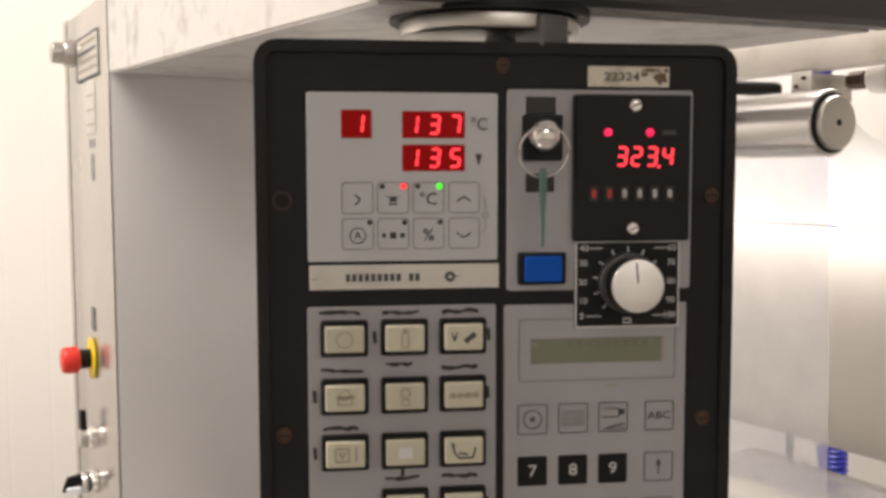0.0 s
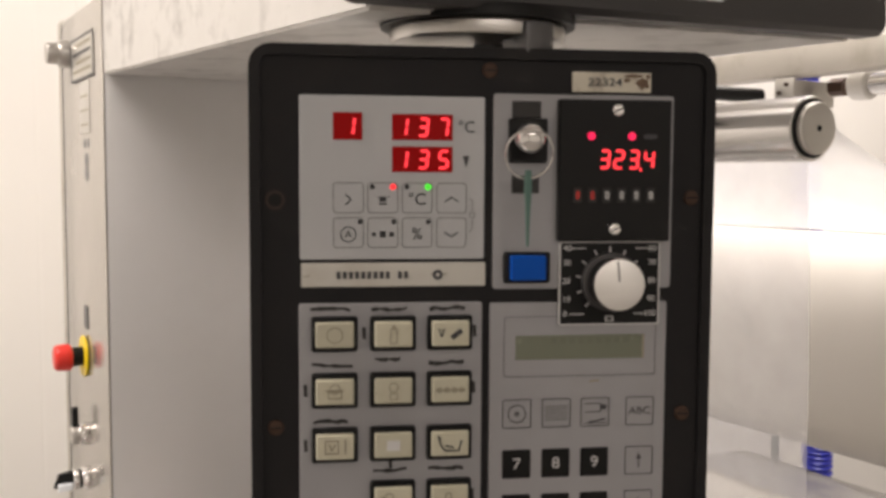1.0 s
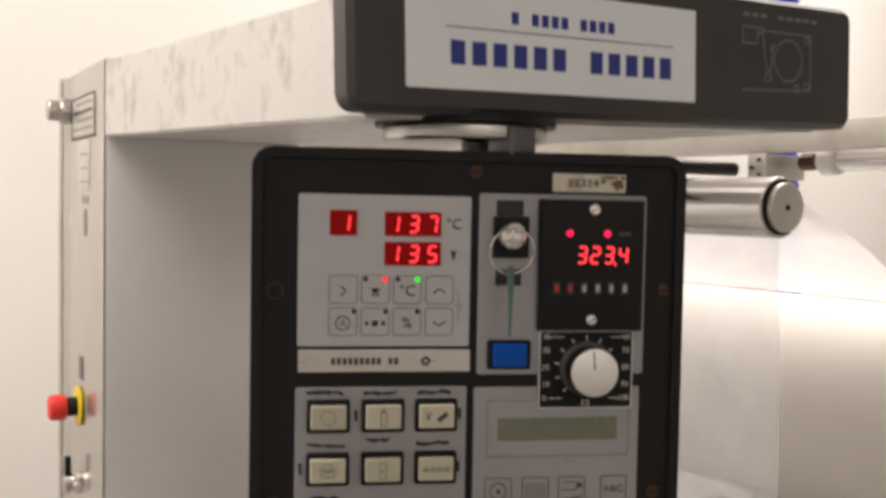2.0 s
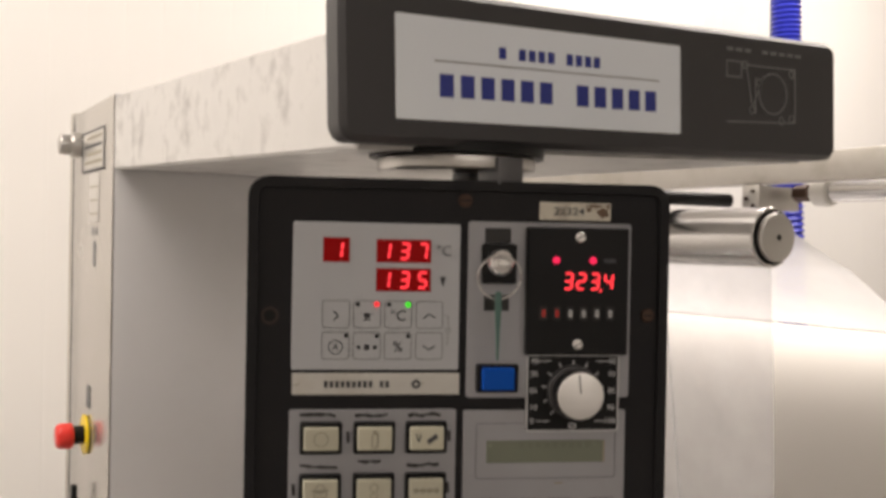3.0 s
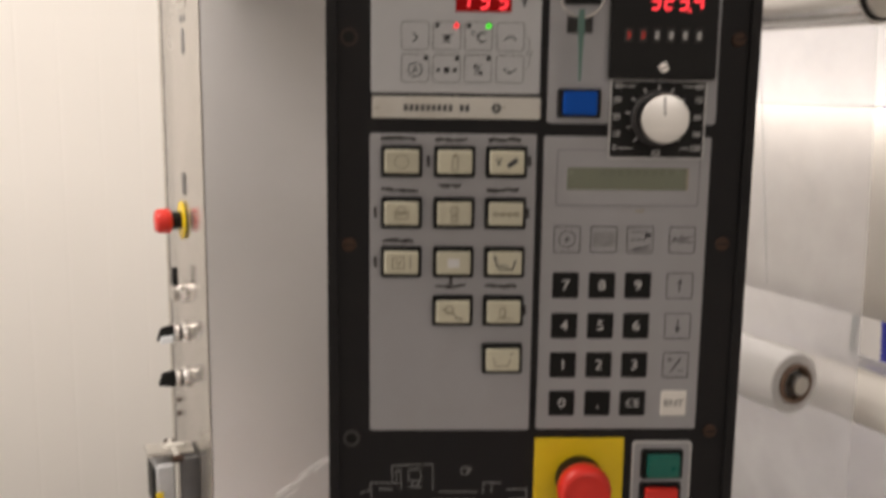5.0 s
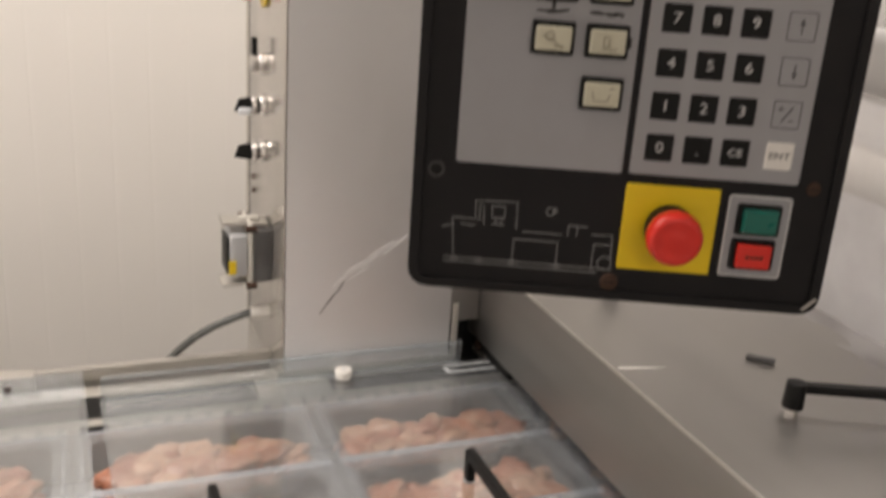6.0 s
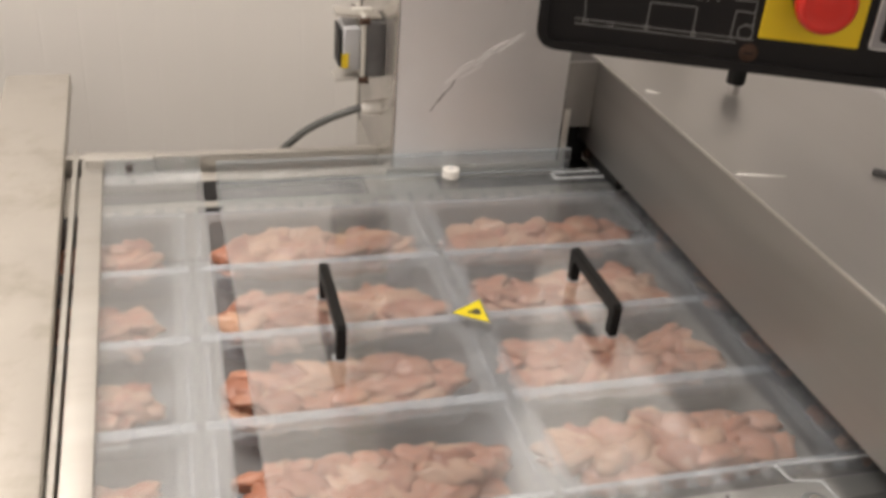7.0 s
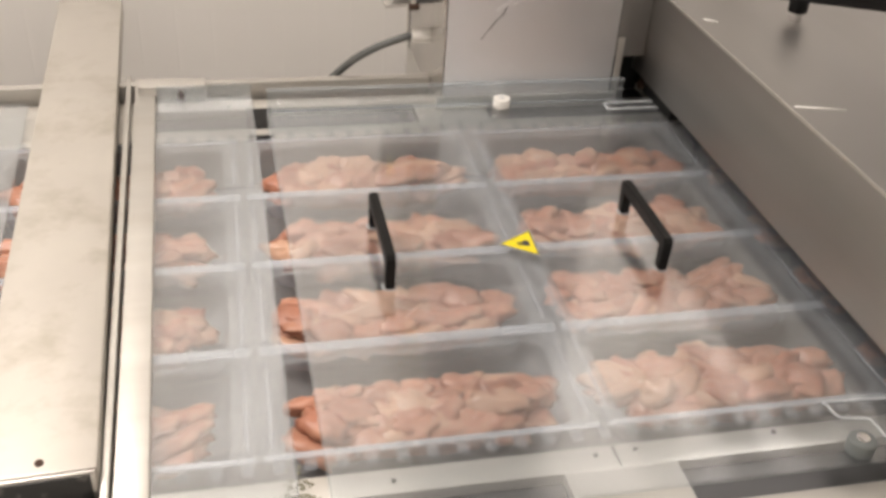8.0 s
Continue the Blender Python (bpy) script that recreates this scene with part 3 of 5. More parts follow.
# yellow warning triangle, its tip towards the left
tri = [(0.0215, 0.293), (0.0605, 0.2665), (0.0625, 0.3165)]
cx, cy = sum(p[0] for p in tri) / 3, sum(p[1] for p in tri) / 3
for name, s, z, m in (("sticker_rim", 1.10, 0.0044, OFFWHITE), ("sticker_black", 1.04, 0.0046, PRINT), ("warning_sticker", 0.92, 0.0048, LEMON)):
    bm = B()
    ring = [(cx + (a - cx) * s, cy + (b - cy) * s) for a, b in tri]
    loft(bm, [[(a, b, ZC + 0.004) for a, b in ring], [(a, b, ZC + z) for a, b in ring]])
    part(name, bm, m, cover, "yellow triangular warning sticker" if m is LEMON else "")
bm = B()
palm = [(0.048, 0.283), (0.057, 0.281), (0.0585, 0.296), (0.052, 0.301), (0.0455, 0.296)]
loft(bm, [[(a, b, ZC + 0.0045) for a, b in palm], [(a, b, ZC + 0.0051) for a, b in palm]])
for k in range(4):
    f0, f1 = Vector((0.0475, 0.284 + 0.0036 * k)), Vector((0.0375, 0.2865 + 0.0028 * k))
    d = Vector((0, 0.0009))
    q = [f0 - d, f0 + d, f1 + d * 0.7, f1 - d * 0.7]
    loft(bm, [[(p.x, p.y, ZC + 0.0045) for p in q], [(p.x, p.y, ZC + 0.0051) for p in q]])
bm.transform(Matrix.Translation((0.050, 0.291, 0)) @ Matrix.Diagonal((0.72, 0.62, 1, 1)) @ Matrix.Translation((-0.050, -0.291, 0)))
part("sticker_symbol", bm, PRINT, cover)
bm = cyl(B(), (0.112, 0.640, ZC + 0.011), "z", 0.0125, 0.014, 28, None, 0.002)
cap = part("knurled_cap", bm, WHITEP, cover, "white round plastic cap nut")
part("cap_dimple", cyl(B(), (0.112, 0.640, ZC + 0.0184), "z", 0.004, 0.001, 16), PALE, cap)
bm = cyl(B(), (0.257, -0.062, ZC + 0.012), "z", 0.0125, 0.016, 28, None, 0.0025)
cap = part("knurled_cap", bm, CABLEGREY, cover, "grey round plastic cap nut")
part("cap_screw", cyl(B(), (0.257, -0.062, ZC + 0.0205), "z", 0.006, 0.002, 18, None, 0.0006), CHROME, cap)
for pts in ([(0.42, -0.003), (0.33, -0.0035), (0.262, -0.001), (0.2595, -0.006), (0.263, -0.021), (0.285, -0.026), (0.291, -0.034), (0.292, -0.075)], [(0.42, 0.640), (0.33, 0.638), (0.275, 0.637), (0.266, 0.632), (0.268, 0.622), (0.28, 0.618), (0.42, 0.619)]):
    e = tube("cover_notch", [(x, y, ZC + 0.0055) for x, y in pts], 0.0013, ACRYLIC_EDGE, cover, "bright bent edge of clear acrylic", 8)
    e.visible_shadow = False

small_cover = thing("safety_cover", pose(0, 0, 0), "narrow clear acrylic cover strip beside the cross beam", "machine cover")
e = part("cover_sheet", slab([(-0.3435, -0.040), (-0.2295, -0.040), (-0.2385, 0.700), (-0.3675, 0.700)], ZC, ZC + 0.004), ACRYLIC, small_cover, "clear hazy acrylic sheet")
e.visible_shadow = False
for bm, m in ((slab([(-0.2293, -0.040), (-0.2283, -0.040), (-0.2373, 0.700), (-0.2383, 0.700)], ZC - 0.0003, ZC + 0.0043), SOFT_EDGE), (box(B(), -0.366, -0.2385, 0.7005, 0.704, ZC, ZC + 0.022), ACRYLIC)):
    e = part("sheet_edge", bm, m, small_cover)
    e.visible_shadow = False

side_cover = thing("safety_cover", pose(0, 0, 0), "clear acrylic cover over the trays before the cross beam", "machine cover")
e = part("cover_sheet", slab([(-1.25, -0.040), (-0.490, -0.040), (-0.535, 0.700), (-1.25, 0.700)], ZC, ZC + 0.004), ACRYLIC, side_cover, "clear hazy acrylic sheet")
e.visible_shadow = False
part("cover_block", box(B(), -0.640, -0.572, 0.652, 0.676, ZC + 0.0042, ZC + 0.012, 0.002), OFFWHITE, side_cover, "small pale fixing block")
part("block_screw", cyl(B(), (-0.590, 0.664, ZC + 0.0125), "z", 0.004, 0.002, 14), RUST, side_cover)

# ---------------------------------------------------------------- cross beam over the bed
beam = thing("cross_beam", pose(-0.3788, -0.004, 0.874, 0, 0, 2.8), "blotched pale steel box beam across the bed", "machine beam")
part("beam_box", box(B(), -0.1020, -0.004, 0, 1.06, 0.0, 0.028, 0.003), BLOT, beam)
bp = part("end_plate", box(B(), -0.0985, -0.010, -0.004, -0.001, -0.08, 0.0235, 0.001), CHIP, beam, "black painted end plate, badly chipped")
part("end_rim", box(B(), -0.1010, -0.006, -0.0025, -0.0005, -0.082, 0.0268, 0.001), STEEL, beam)
part("end_screw", cyl(B(), (-0.048, 0.012, 0.0285), "z", 0.0035, 0.002, 14), RUST, beam)
part("end_bolt", cyl(B(), (-0.03, -0.006, -0.002), "y", 0.006, 0.006, 6), CHROME, beam)

# ---------------------------------------------------------------- sealing hood
hood = thing("sealing_hood", pose(0, 0, 0), "long brushed steel hood of the sealing station", "machine hood")
bm = B()
sec = [(0.330, 0.912), (0.330, 1.040), (0.333, 1.0455), (0.340, 1.046), (1.45, 1.046), (1.45, 0.912), (1.44, 0.912), (1.44, 1.036), (0.336, 1.036), (0.336, 0.912)]
loft(bm, [[(x, -0.14, z) for x, z in sec], [(x, 0.95, z) for x, z in sec]])
part("hood_shell", bm, HOOD, hood)
# Black solid blocks: the shade inside and under the hood put into colour.
part("hood_shade_block", box(B(), 0.341, 0.3995, 0.570, 0.94, 0.8865, 1.035), BLACKP, hood)
part("hood_shade_core", box(B(), 0.52, 1.43, -0.13, 0.94, 0.8865, 1.035), DARK, hood, "near-black filler standing in for the shaded inside of the hood")
part("mouth_shade_block", box(B(), 0.2985, 0.3405, 0.700, 0.94, 0.8745, 0.944), BLACKP, hood, "black block standing in for the shaded opening under the hood")
part("mouth_shade_floor", box(B(), 0.2985, 0.3405, 0.649, 0.6995, 0.8742, 0.8768), BLACKP, hood)
part("mouth_bolt", cyl(B(), (0.338, 0.678, 0.894), "x", 0.008, 0.006, 20, None, 0.0015), RUST, hood)
# Lighter steel strip: the reflection along the hood edge put into colour.
part("edge_highlight", box(B(), 0.3292, 0.3318, -0.139, 0.949, 1.0432, 1.0464, 0.0008), STEEL, hood, "lighter strip drawn as the highlight on the sheet edge")
part("hood_end", box(B(), 0.330, 1.45, 0.951, 0.956, 0.912, 1.046), HOOD, hood)
part("hood_end", box(B(), 0.330, 1.45, -0.146, -0.141, 0.912, 1.046), HOOD, hood)
for a, b, w in (((0.337, 0.284), (0.392, 0.272), 0.004), ((0.347, 0.545), (0.362, 0.533), 0.007)):
    bm = B()
    d = (Vector(b) - Vector(a)).normalized()
    s = Vector((-d.y, d.x)) * w
    q = [Vector(a) - s * 0.4, Vector(a) + s * 0.6, Vector(a).lerp(Vector(b), 0.5) + s * 0.5, Vector(b), Vector(a).lerp(Vector(b), 0.4) - s * 0.4]
    loft(bm, [[(p.x, p.y, 1.0458) for p in q], [(p.x, p.y, 1.0465) for p in q]])
    part("tape_scrap", bm, TAPE, hood, "torn white tape scrap")
bm = B()
bmesh.ops.create_grid(bm, x_segments=8, y_segments=5, size=0.5)
for v in bm.verts:
    x, y = v.co.x, v.co.y
    v.co = Vector((0.331 + 0.015 * x + 0.006 * y, -0.026 + 0.052 * y, 1.048 + 0.006 * noise.noise(Vector((x * 4, y * 4, 1))) - (0.02 * (x + 0.1) ** 2 if x < 0 else 0)))
bmesh.ops.solidify(bm, geom=bm.faces[:], thickness=0.0008)
part("tape_scrap", bm, TAPE, hood, "crumpled white tape on the hood edge")
bm = box(B(), 0.500, 0.534, -0.004, 0.004, 1.0462, 1.053, 0.002)
bm.transform(Matrix.Translation((0.517, 0.26, 0)) @ Matrix.Rotation(radians(-42), 4, "Z") @ Matrix.Translation((-0.517, 0, 0)))
part("stud_clip", bm, SLOT, hood, "small dark metal clip")
# clamping lever
bm = cyl(B(), (0.464, 0.142, 1.050), "z", 0.007, 0.010, 20)
lever_foot = part("lever_stud", bm, CHROME, hood)
bm = cyl(B(), (0.464, 0.142, 1.070), "z", 0.0115, 0.030, 22, 0.0105, 0.002)
arm = box(B(), 0.0, 0.115, -0.006, 0.006, -0.005, 0.006, 0.003)
arm.transform(Matrix.Translation((0.466, 0.142, 1.078)) @ Matrix.Rotation(radians(-27), 4, "Z") @ Matrix.Rotation(radians(-2), 4, "Y"))
tmp = bpy.data.meshes.new("tmp")
arm.to_mesh(tmp)
arm.free()
bm.from_mesh(tmp)
bpy.data.meshes.remove(tmp)
part("clamp_lever", bm, BLACKP, hood, "black adjustable clamp lever")
part("lever_stud", cyl(B(), (0.471, 0.532, 1.052), "z", 0.008, 0.014, 20), CHROME, hood)
part("clamp_knob", cyl(B(), (0.471, 0.532, 1.083), "z", 0.0125, 0.048, 22, 0.0135, 0.002), BLACKP, hood, "black upright clamp knob")
# film guard lying over the hood
bm = B()
bmesh.ops.create_grid(bm, x_segments=26, y_segments=26, size=0.5)
for v in bm.verts:
    x, y = v.co.x, v.co.y
    v.co = Vector((0.90 + 0.50 * x, 0.45 + 0.75 * y, 1.095 + 0.10 * x + 0.018 * noise.noise(Vector((x * 5, y * 4, 3))) + 0.008 * noise.noise(Vector((x * 14, y * 9, 3)))))
e = part("loose_film", bm, LOOSE, hood, "loose clear film lying over the hood")
e.visible_shadow = False

# ---------------------------------------------------------------- column with side switches
CXF = 0.030
column = thing("switch_column", pose(0, 0, 0), "tall satin steel column with switches on its side", "machine column")
bm = box(B(), CXF, 0.282, 0.660, 0.9195, 0.8735, 1.862, 0.004)
part("column_body", bm, SATIN, column)
bm = box(B(), CXF - 0.001, 0.280, 0.9325, 0.962, 0.8585, 1.866, 0.003)
part("back_cover", bm, BLOT, column)
part("seam_gap", box(B(), CXF - 0.0016, 0.278, 0.9198, 0.9323, 0.8585, 1.858), DARK, column)
part("column_skin", box(B(), CXF - 0.0022, CXF - 0.0002, 0.6615, 0.9190, 0.861, 1.860, 0.0006), SKIN, column, "pale scuffed side plate")
part("column_foot", box(B(), 0.284, 0.294, 0.660, 0.6635, 0.8735, 0.975, 0.001), STEELX, column)
part("gap_plate", box(B(), 0.2835, 0.3285, 0.664, 0.668, 0.9455, 1.046, 0.001), HOOD, column, "steel plate closing the gap to the hood")
part("floor_seal", box(B(), 0.02, 0.29, 0.6565, 0.6595, 0.8735, 0.893, 0.001), STEELX, column)
FX = CXF - 0.0022


def side_plate(name, y0, y1, z0, z1, material, label=""):
    return part(name, box(B(), FX - 0.0012, FX, y0, y1, z0, z1, 0.0004), material, column, label)


lab = side_plate("rating_plate", 0.705, 0.850, 1.772, 1.826, STEELX, "scratched metal rating plate")
for k in range(4):
    part("unreadable_line", box(B(), FX - 0.0016, FX - 0.0011, 0.722, 0.835 - 0.02 * (k % 2), 1.781 + 0.011 * k, 1.785 + 0.011 * k), PRINT if k == 2 else FAINT, lab)
for y0, y1, z0, z1 in ((0.705, 0.850, 1.7705, 1.7735), (0.705, 0.850, 1.8235, 1.826), (0.705, 0.709, 1.7735, 1.8235), (0.846, 0.850, 1.7735, 1.8235)):
    part("plate_border", box(B(), FX - 0.0018, FX - 0.0011, y0, y1, z0, z1), PRINT, lab)
lab = side_plate("paper_label", 0.738, 0.800, 1.702, 1.768, FADED, "worn pale paper label")
for k in range(3):
    part("unreadable_line", box(B(), FX - 0.0016, FX - 0.0011, 0.745, 0.790, 1.712 + 0.018 * k, 1.7145 + 0.018 * k), FAINT, lab)
for k, (yy, zz) in enumerate(((0.775, 1.690), (0.752, 1.690), (0.764, 1.668), (0.764, 1.652))):
    bm = cyl(B(), (FX - 0.0003, yy, zz), "x", 0.010 if k > 1 else 0.006, 0.0008, 18)
    part("faded_symbol", bm, DIMPALE, column)
side_plate("small_plate", 0.776, 0.800, 1.450, 1.480, SLOT, "small grey plate")
bm = cyl(B(), (FX - 0.008, 0.868, 1.812), "x", 0.017, 0.014, 24, 0.019, 0.002)
cyl(bm, (FX - 0.022, 0.868, 1.812), "x", 0.014, 0.016, 24, 0.0145, 0.002)
part("side_knob", bm, STEEL, column, "round grey metal knob")
# emergency stop
SY = 0.795
part("yellow_disc", cyl(B(), (FX - 0.0035, SY, 1.413), "x", 0.027, 0.003, 36, None, 0.0008), YELLOW, column, "yellow disc behind the stop button")
bm = cyl(B(), (FX - 0.0115, SY, 1.413), "x", 0.0125, 0.014, 24)
eb = part("button_neck", bm, BLACKP, column)
bm = cyl(B(), (FX - 0.0295, SY, 1.413), "x", 0.0165, 0.022, 32, 0.0180, 0.005)
part("stop_button", bm, RED, column, "red mushroom emergency stop button")
# lever switch
bm = cyl(B(), (FX - 0.006, SY, 1.309), "x", 0.0145, 0.012, 28, 0.0155, 0.002)
ls = part("switch_collar", bm, CHROME, column)
part("switch_core", cyl(B(), (FX - 0.016, SY, 1.309), "x", 0.0125, 0.010, 24, None, 0.001), STEEL, ls)
bm = box(B(), FX - 0.020, FX - 0.012, SY - 0.005, SY + 0.005, 1.312, 1.346, 0.0025)
part("switch_lever", bm, BLACKP, ls, "black switch lever")
# rotary switches
for zz, two in ((1.2500, True), (1.1830, False)):
    bm = cyl(B(), (FX - 0.005, SY, zz), "x", 0.0145, 0.010, 28, 0.016, 0.002)
    ro = part("switch_collar", bm, CHROME, column)
    part("collar_gap", cyl(B(), (FX - 0.0115, SY, zz), "x", 0.0125, 0.003, 24), BLACKP, ro)
    part("switch_ring", cyl(B(), (FX - 0.017, SY, zz), "x", 0.0140, 0.008, 28, None, 0.002), CHROME, ro)
    bm = B()
    a = [(FX - 0.020, SY - 0.005, zz - 0.012), (FX - 0.020, SY + 0.005, zz - 0.012), (FX - 0.020, SY + 0.005, zz + 0.012), (FX - 0.020, SY - 0.005, zz + 0.012)]
    b = [(FX - 0.044, SY - 0.0035, zz - 0.008), (FX - 0.044, SY + 0.0035, zz - 0.008), (FX - 0.038, SY + 0.0035, zz + 0.009), (FX - 0.038, SY - 0.0035, zz + 0.009)]
    loft(bm, [a, b])
    part("switch_grip", bm, BLACKP, ro, "black rotary switch grip")
    if two:
        part("grip_cap", box(B(), FX - 0.040, FX - 0.022, SY - 0.010, SY - 0.0045, zz - 0.012, zz - 0.002, 0.002), SIGNWHITE, ro)
for zz in (1.120, 1.098):
    part("plate_screw", cyl(B(), (FX - 0.0015, 0.885, zz), "x", 0.004, 0.003, 14, None, 0.0006), RUST, column)
# socket box
bm = box(B(), FX - 0.028, FX, 0.735, 0.800, 1.002, 1.082, 0.004)
so = part("socket_base", bm, SLOT, column, "dull cast metal socket box")
part("socket_flange", box(B(), FX - 0.034, FX - 0.0285, 0.732, 0.803, 0.992, 1.092, 0.002), OFFWHITE, so)
part("socket_body", box(B(), FX - 0.060, FX - 0.0345, 0.740, 0.796, 1.010, 1.074, 0.006, 3), LIGHTGREY, so, "pale grey socket insert")
part("socket_mouth", box(B(), FX - 0.0645, FX - 0.0622, 0.744, 0.792, 1.014, 1.070, 0.001), BLACKP, so)
part("socket_mark", box(B(), FX - 0.062, FX - 0.052, 0.7375, 0.7398, 1.016, 1.036), YELLOW, so)
for zz in (1.000, 1.084):
    bm = box(B(), -0.070, -0.004, 0.748, 0.788, -0.003, 0.003, 0.002)
    bm.transform(Matrix.Translation((FX, 0, zz)) @ Matrix.Rotation(radians(5 if zz > 1.04 else -5), 4, "Y"))
    part("latch", bm, STEELX, so, "bent metal latch bar")
    part("latch_roll", cyl(B(), (FX - 0.030, 0.768, zz + (0.006 if zz > 1.04 else -0.006)), "x", 0.006, 0.030, 14, None, 0.0015), OFFWHITE, so)
for yy in (0.733, 0.802):
    for zz in (0.999, 1.085):
        part("latch_pin", cyl(B(), (FX - 0.031, yy, zz), "x", 0.005, 0.014, 12), RUST, so)
# gland and cable
bm = cyl(B(), (FX - 0.006, 0.757, 0.947), "x", 0.012, 0.012, 6)
cyl(bm, (FX - 0.020, 0.757, 0.947), "x", 0.0095, 0.018, 20, 0.0115, 0.002)
gl = part("cable_gland", bm, WHITEP, column, "white plastic cable gland")
tube("grey_cable", [(FX - 0.024, 0.757, 0.947), (-0.015, 0.755, 0.944), (-0.055, 0.762, 0.926), (-0.095, 0.778, 0.893), (-0.130, 0.788, 0.845), (-0.165, 0.790, 0.74), (-0.18, 0.79, 0.40)], 0.0058, CABLEDARK, gl, "grey cable hanging in a bow")
# scratch on the wide face
for a, b, w, m in (((0.080, 0.978), (0.086, 0.988), 0.0012, SLOT), ((0.088, 0.990), (0.100, 1.006), 0.0018, SLOT), ((0.100, 1.006), (0.107, 1.012), 0.0010, SLOT), ((0.107, 1.012), (0.113, 1.024), 0.0014, SLOT),
                   ((0.098, 1.018), (0.118, 1.034), 0.0040, SMEAR), ((0.116, 1.036), (0.140, 1.050), 0.0070, SMEAR), ((0.138, 1.045), (0.168, 1.066), 0.0050, SMEAR), ((0.150, 1.060), (0.186, 1.080), 0.0030, SMEAR), ((0.172, 1.062), (0.205, 1.088), 0.0042, SMEAR), ((0.120, 1.026), (0.150, 1.044), 0.0016, SMEAR)):
    bm = stroke(B(), a, b, w, 0.0006, 0.0)
    bm.transform(Matrix.Translation((0, 0.660, 0)))
    part("scratch", bm, m, column)

# ---------------------------------------------------------------- overhead boom and sign
boom = thing("overhead_boom", pose(0, 0, 0), "mottled aluminium boom reaching out from the column", "machine boom")
bm = B()
far = [(CXF - 0.001, 0.659, 1.767), (0.450, 0.659, 1.768), (0.450, 0.659, 1.8620), (CXF - 0.001, 0.659, 1.8575)]
near = [(CXF - 0.001, -0.030, 1.742), (0.450, -0.030, 1.757), (0.450, -0.030, 1.835), (CXF - 0.001, -0.030, 1.821)]
loft(bm, [far, near])
bmesh.ops.bevel(bm, geom=bm.edges[:], offset=0.002, segments=2, affect="EDGES")
part("boom_box", bm, MOTTLED, boom)
bm = cyl(B(), (0.124, 0.004, 1.7378), "z", 0.056, 0.0104, 48, None, 0.002)
sw = part("swivel_disc", bm, STEEL, boom, "round steel swivel disc")
bm = cyl(B(), (0.124, 0.004, 1.7460), "z", 0.062, 0.006, 48)
part("swivel_gasket", bm, BLACKP, sw)
bm = cyl(B(), (0.128, -0.004, 1.7265), "z", 0.010, 0.012, 20)
box(bm, 0.120, 0.140, -0.056, -0.030, 1.722, 1.741, 0.002)
part("swivel_post", bm, SLOT, sw)

SIGNY = -0.052
sign = thing("machine_sign", pose(0.237, SIGNY, 1.750, 0, -1.85, 0), "dark framed sign box with white panel and blue lettering", "sign")
bm = B()
plate(bm, -0.2285, 0.2290, 0.0012, 0.0985, 0.0, 0.020, 0.011, 0.004)
part("sign_frame", bm, FRAMEGREY, sign, "dark grey rounded sign frame")
bm = B()
plate(bm, -0.1915, 0.0485, 0.0160, 0.0815, 0.0012, 0.0, 0.0015, 0.0004)
face = part("sign_panel", bm, SIGNWHITE, sign, "white panel with blue lettering bars")


def bar_row(u0, u1, v, h, count, gap, material, parent, name, front, fill=0.64):
    """A row of plain upright bars in place of lettering."""
    w = (u1 - u0) / count
    for i in range(count):
        if i not in gap:
            m = u0 + w * (i + 0.5)
            part(name, box(B(), m - w * fill / 2, m + w * fill / 2, -front, -front + 0.0006, v - h / 2, v + h / 2), material, parent)


bar_row(-0.163, 0.026, 0.0385, 0.0145, 12, (6,), SIGNBLUE, face, "lettering_bar", 0.0018)
bar_row(-0.116, -0.028, 0.0625, 0.0075, 11, (1, 6), SIGNBLUE, face, "lettering_bar", 0.0018)
part("rule_line", box(B(), -0.164, 0.026, -0.0017, -0.0012, 0.0535, 0.0542), DIMPALE, face)
bm = B()
F, K = 0.0006, 0.0
circle_line(bm, (0.150, 0.052), 0.016, 0.0012, F, K, 24)
for a, b in (((0.098, 0.075), (0.114, 0.075)), ((0.114, 0.075), (0.114, 0.063)), ((0.114, 0.063), (0.098, 0.063)), ((0.098, 0.063), (0.098, 0.075)), ((0.118, 0.073), (0.176, 0.073)), ((0.176, 0.073), (0.176, 0.030)),
             ((0.098, 0.028), (0.176, 0.030)), ((0.120, 0.071), (0.126, 0.040)), ((0.130, 0.064), (0.130, 0.036)), ((0.140, 0.066), (0.126, 0.040))):
    stroke(bm, a, b, 0.0011, F, K)
for c in ((0.118, 0.073), (0.126, 0.038), (0.134, 0.060), (0.172, 0.069), (0.160, 0.031), (0.172, 0.033)):
    circle_line(bm, c, 0.0028, 0.0011, F, K, 14)
part("line_drawing", bm, DIMPALE, sign, "thin grey line drawing of rollers")
for i in range(9):
    if i != 3:
        part("unreadable_line", box(B(), 0.098 + 0.0098 * i, 0.105 + 0.0098 * i, -0.0006, 0, 0.0830, 0.0855), DIMPALE, sign)

# ---------------------------------------------------------------- film path on the delivery side
frame_bar = thing("roller_frame", pose(0, 0, 0), "pale steel bar with brackets that carry the film rollers", "roller frame")
part("frame_bar", box(B(), 0.600, 0.632, -0.25, 0.95, 1.754, 1.784, 0.002), BLOT, frame_bar)
br = part("bracket", box(B(), 0.602, 0.606, 0.148, 0.172, 1.722, 1.7535, 0.001), STEELX, frame_bar, "small steel bracket with screws")
part("bracket_arm", box(B(), 0.6065, 0.690, 0.166, 0.172, 1.726, 1.7535, 0.001), STEELX, br)
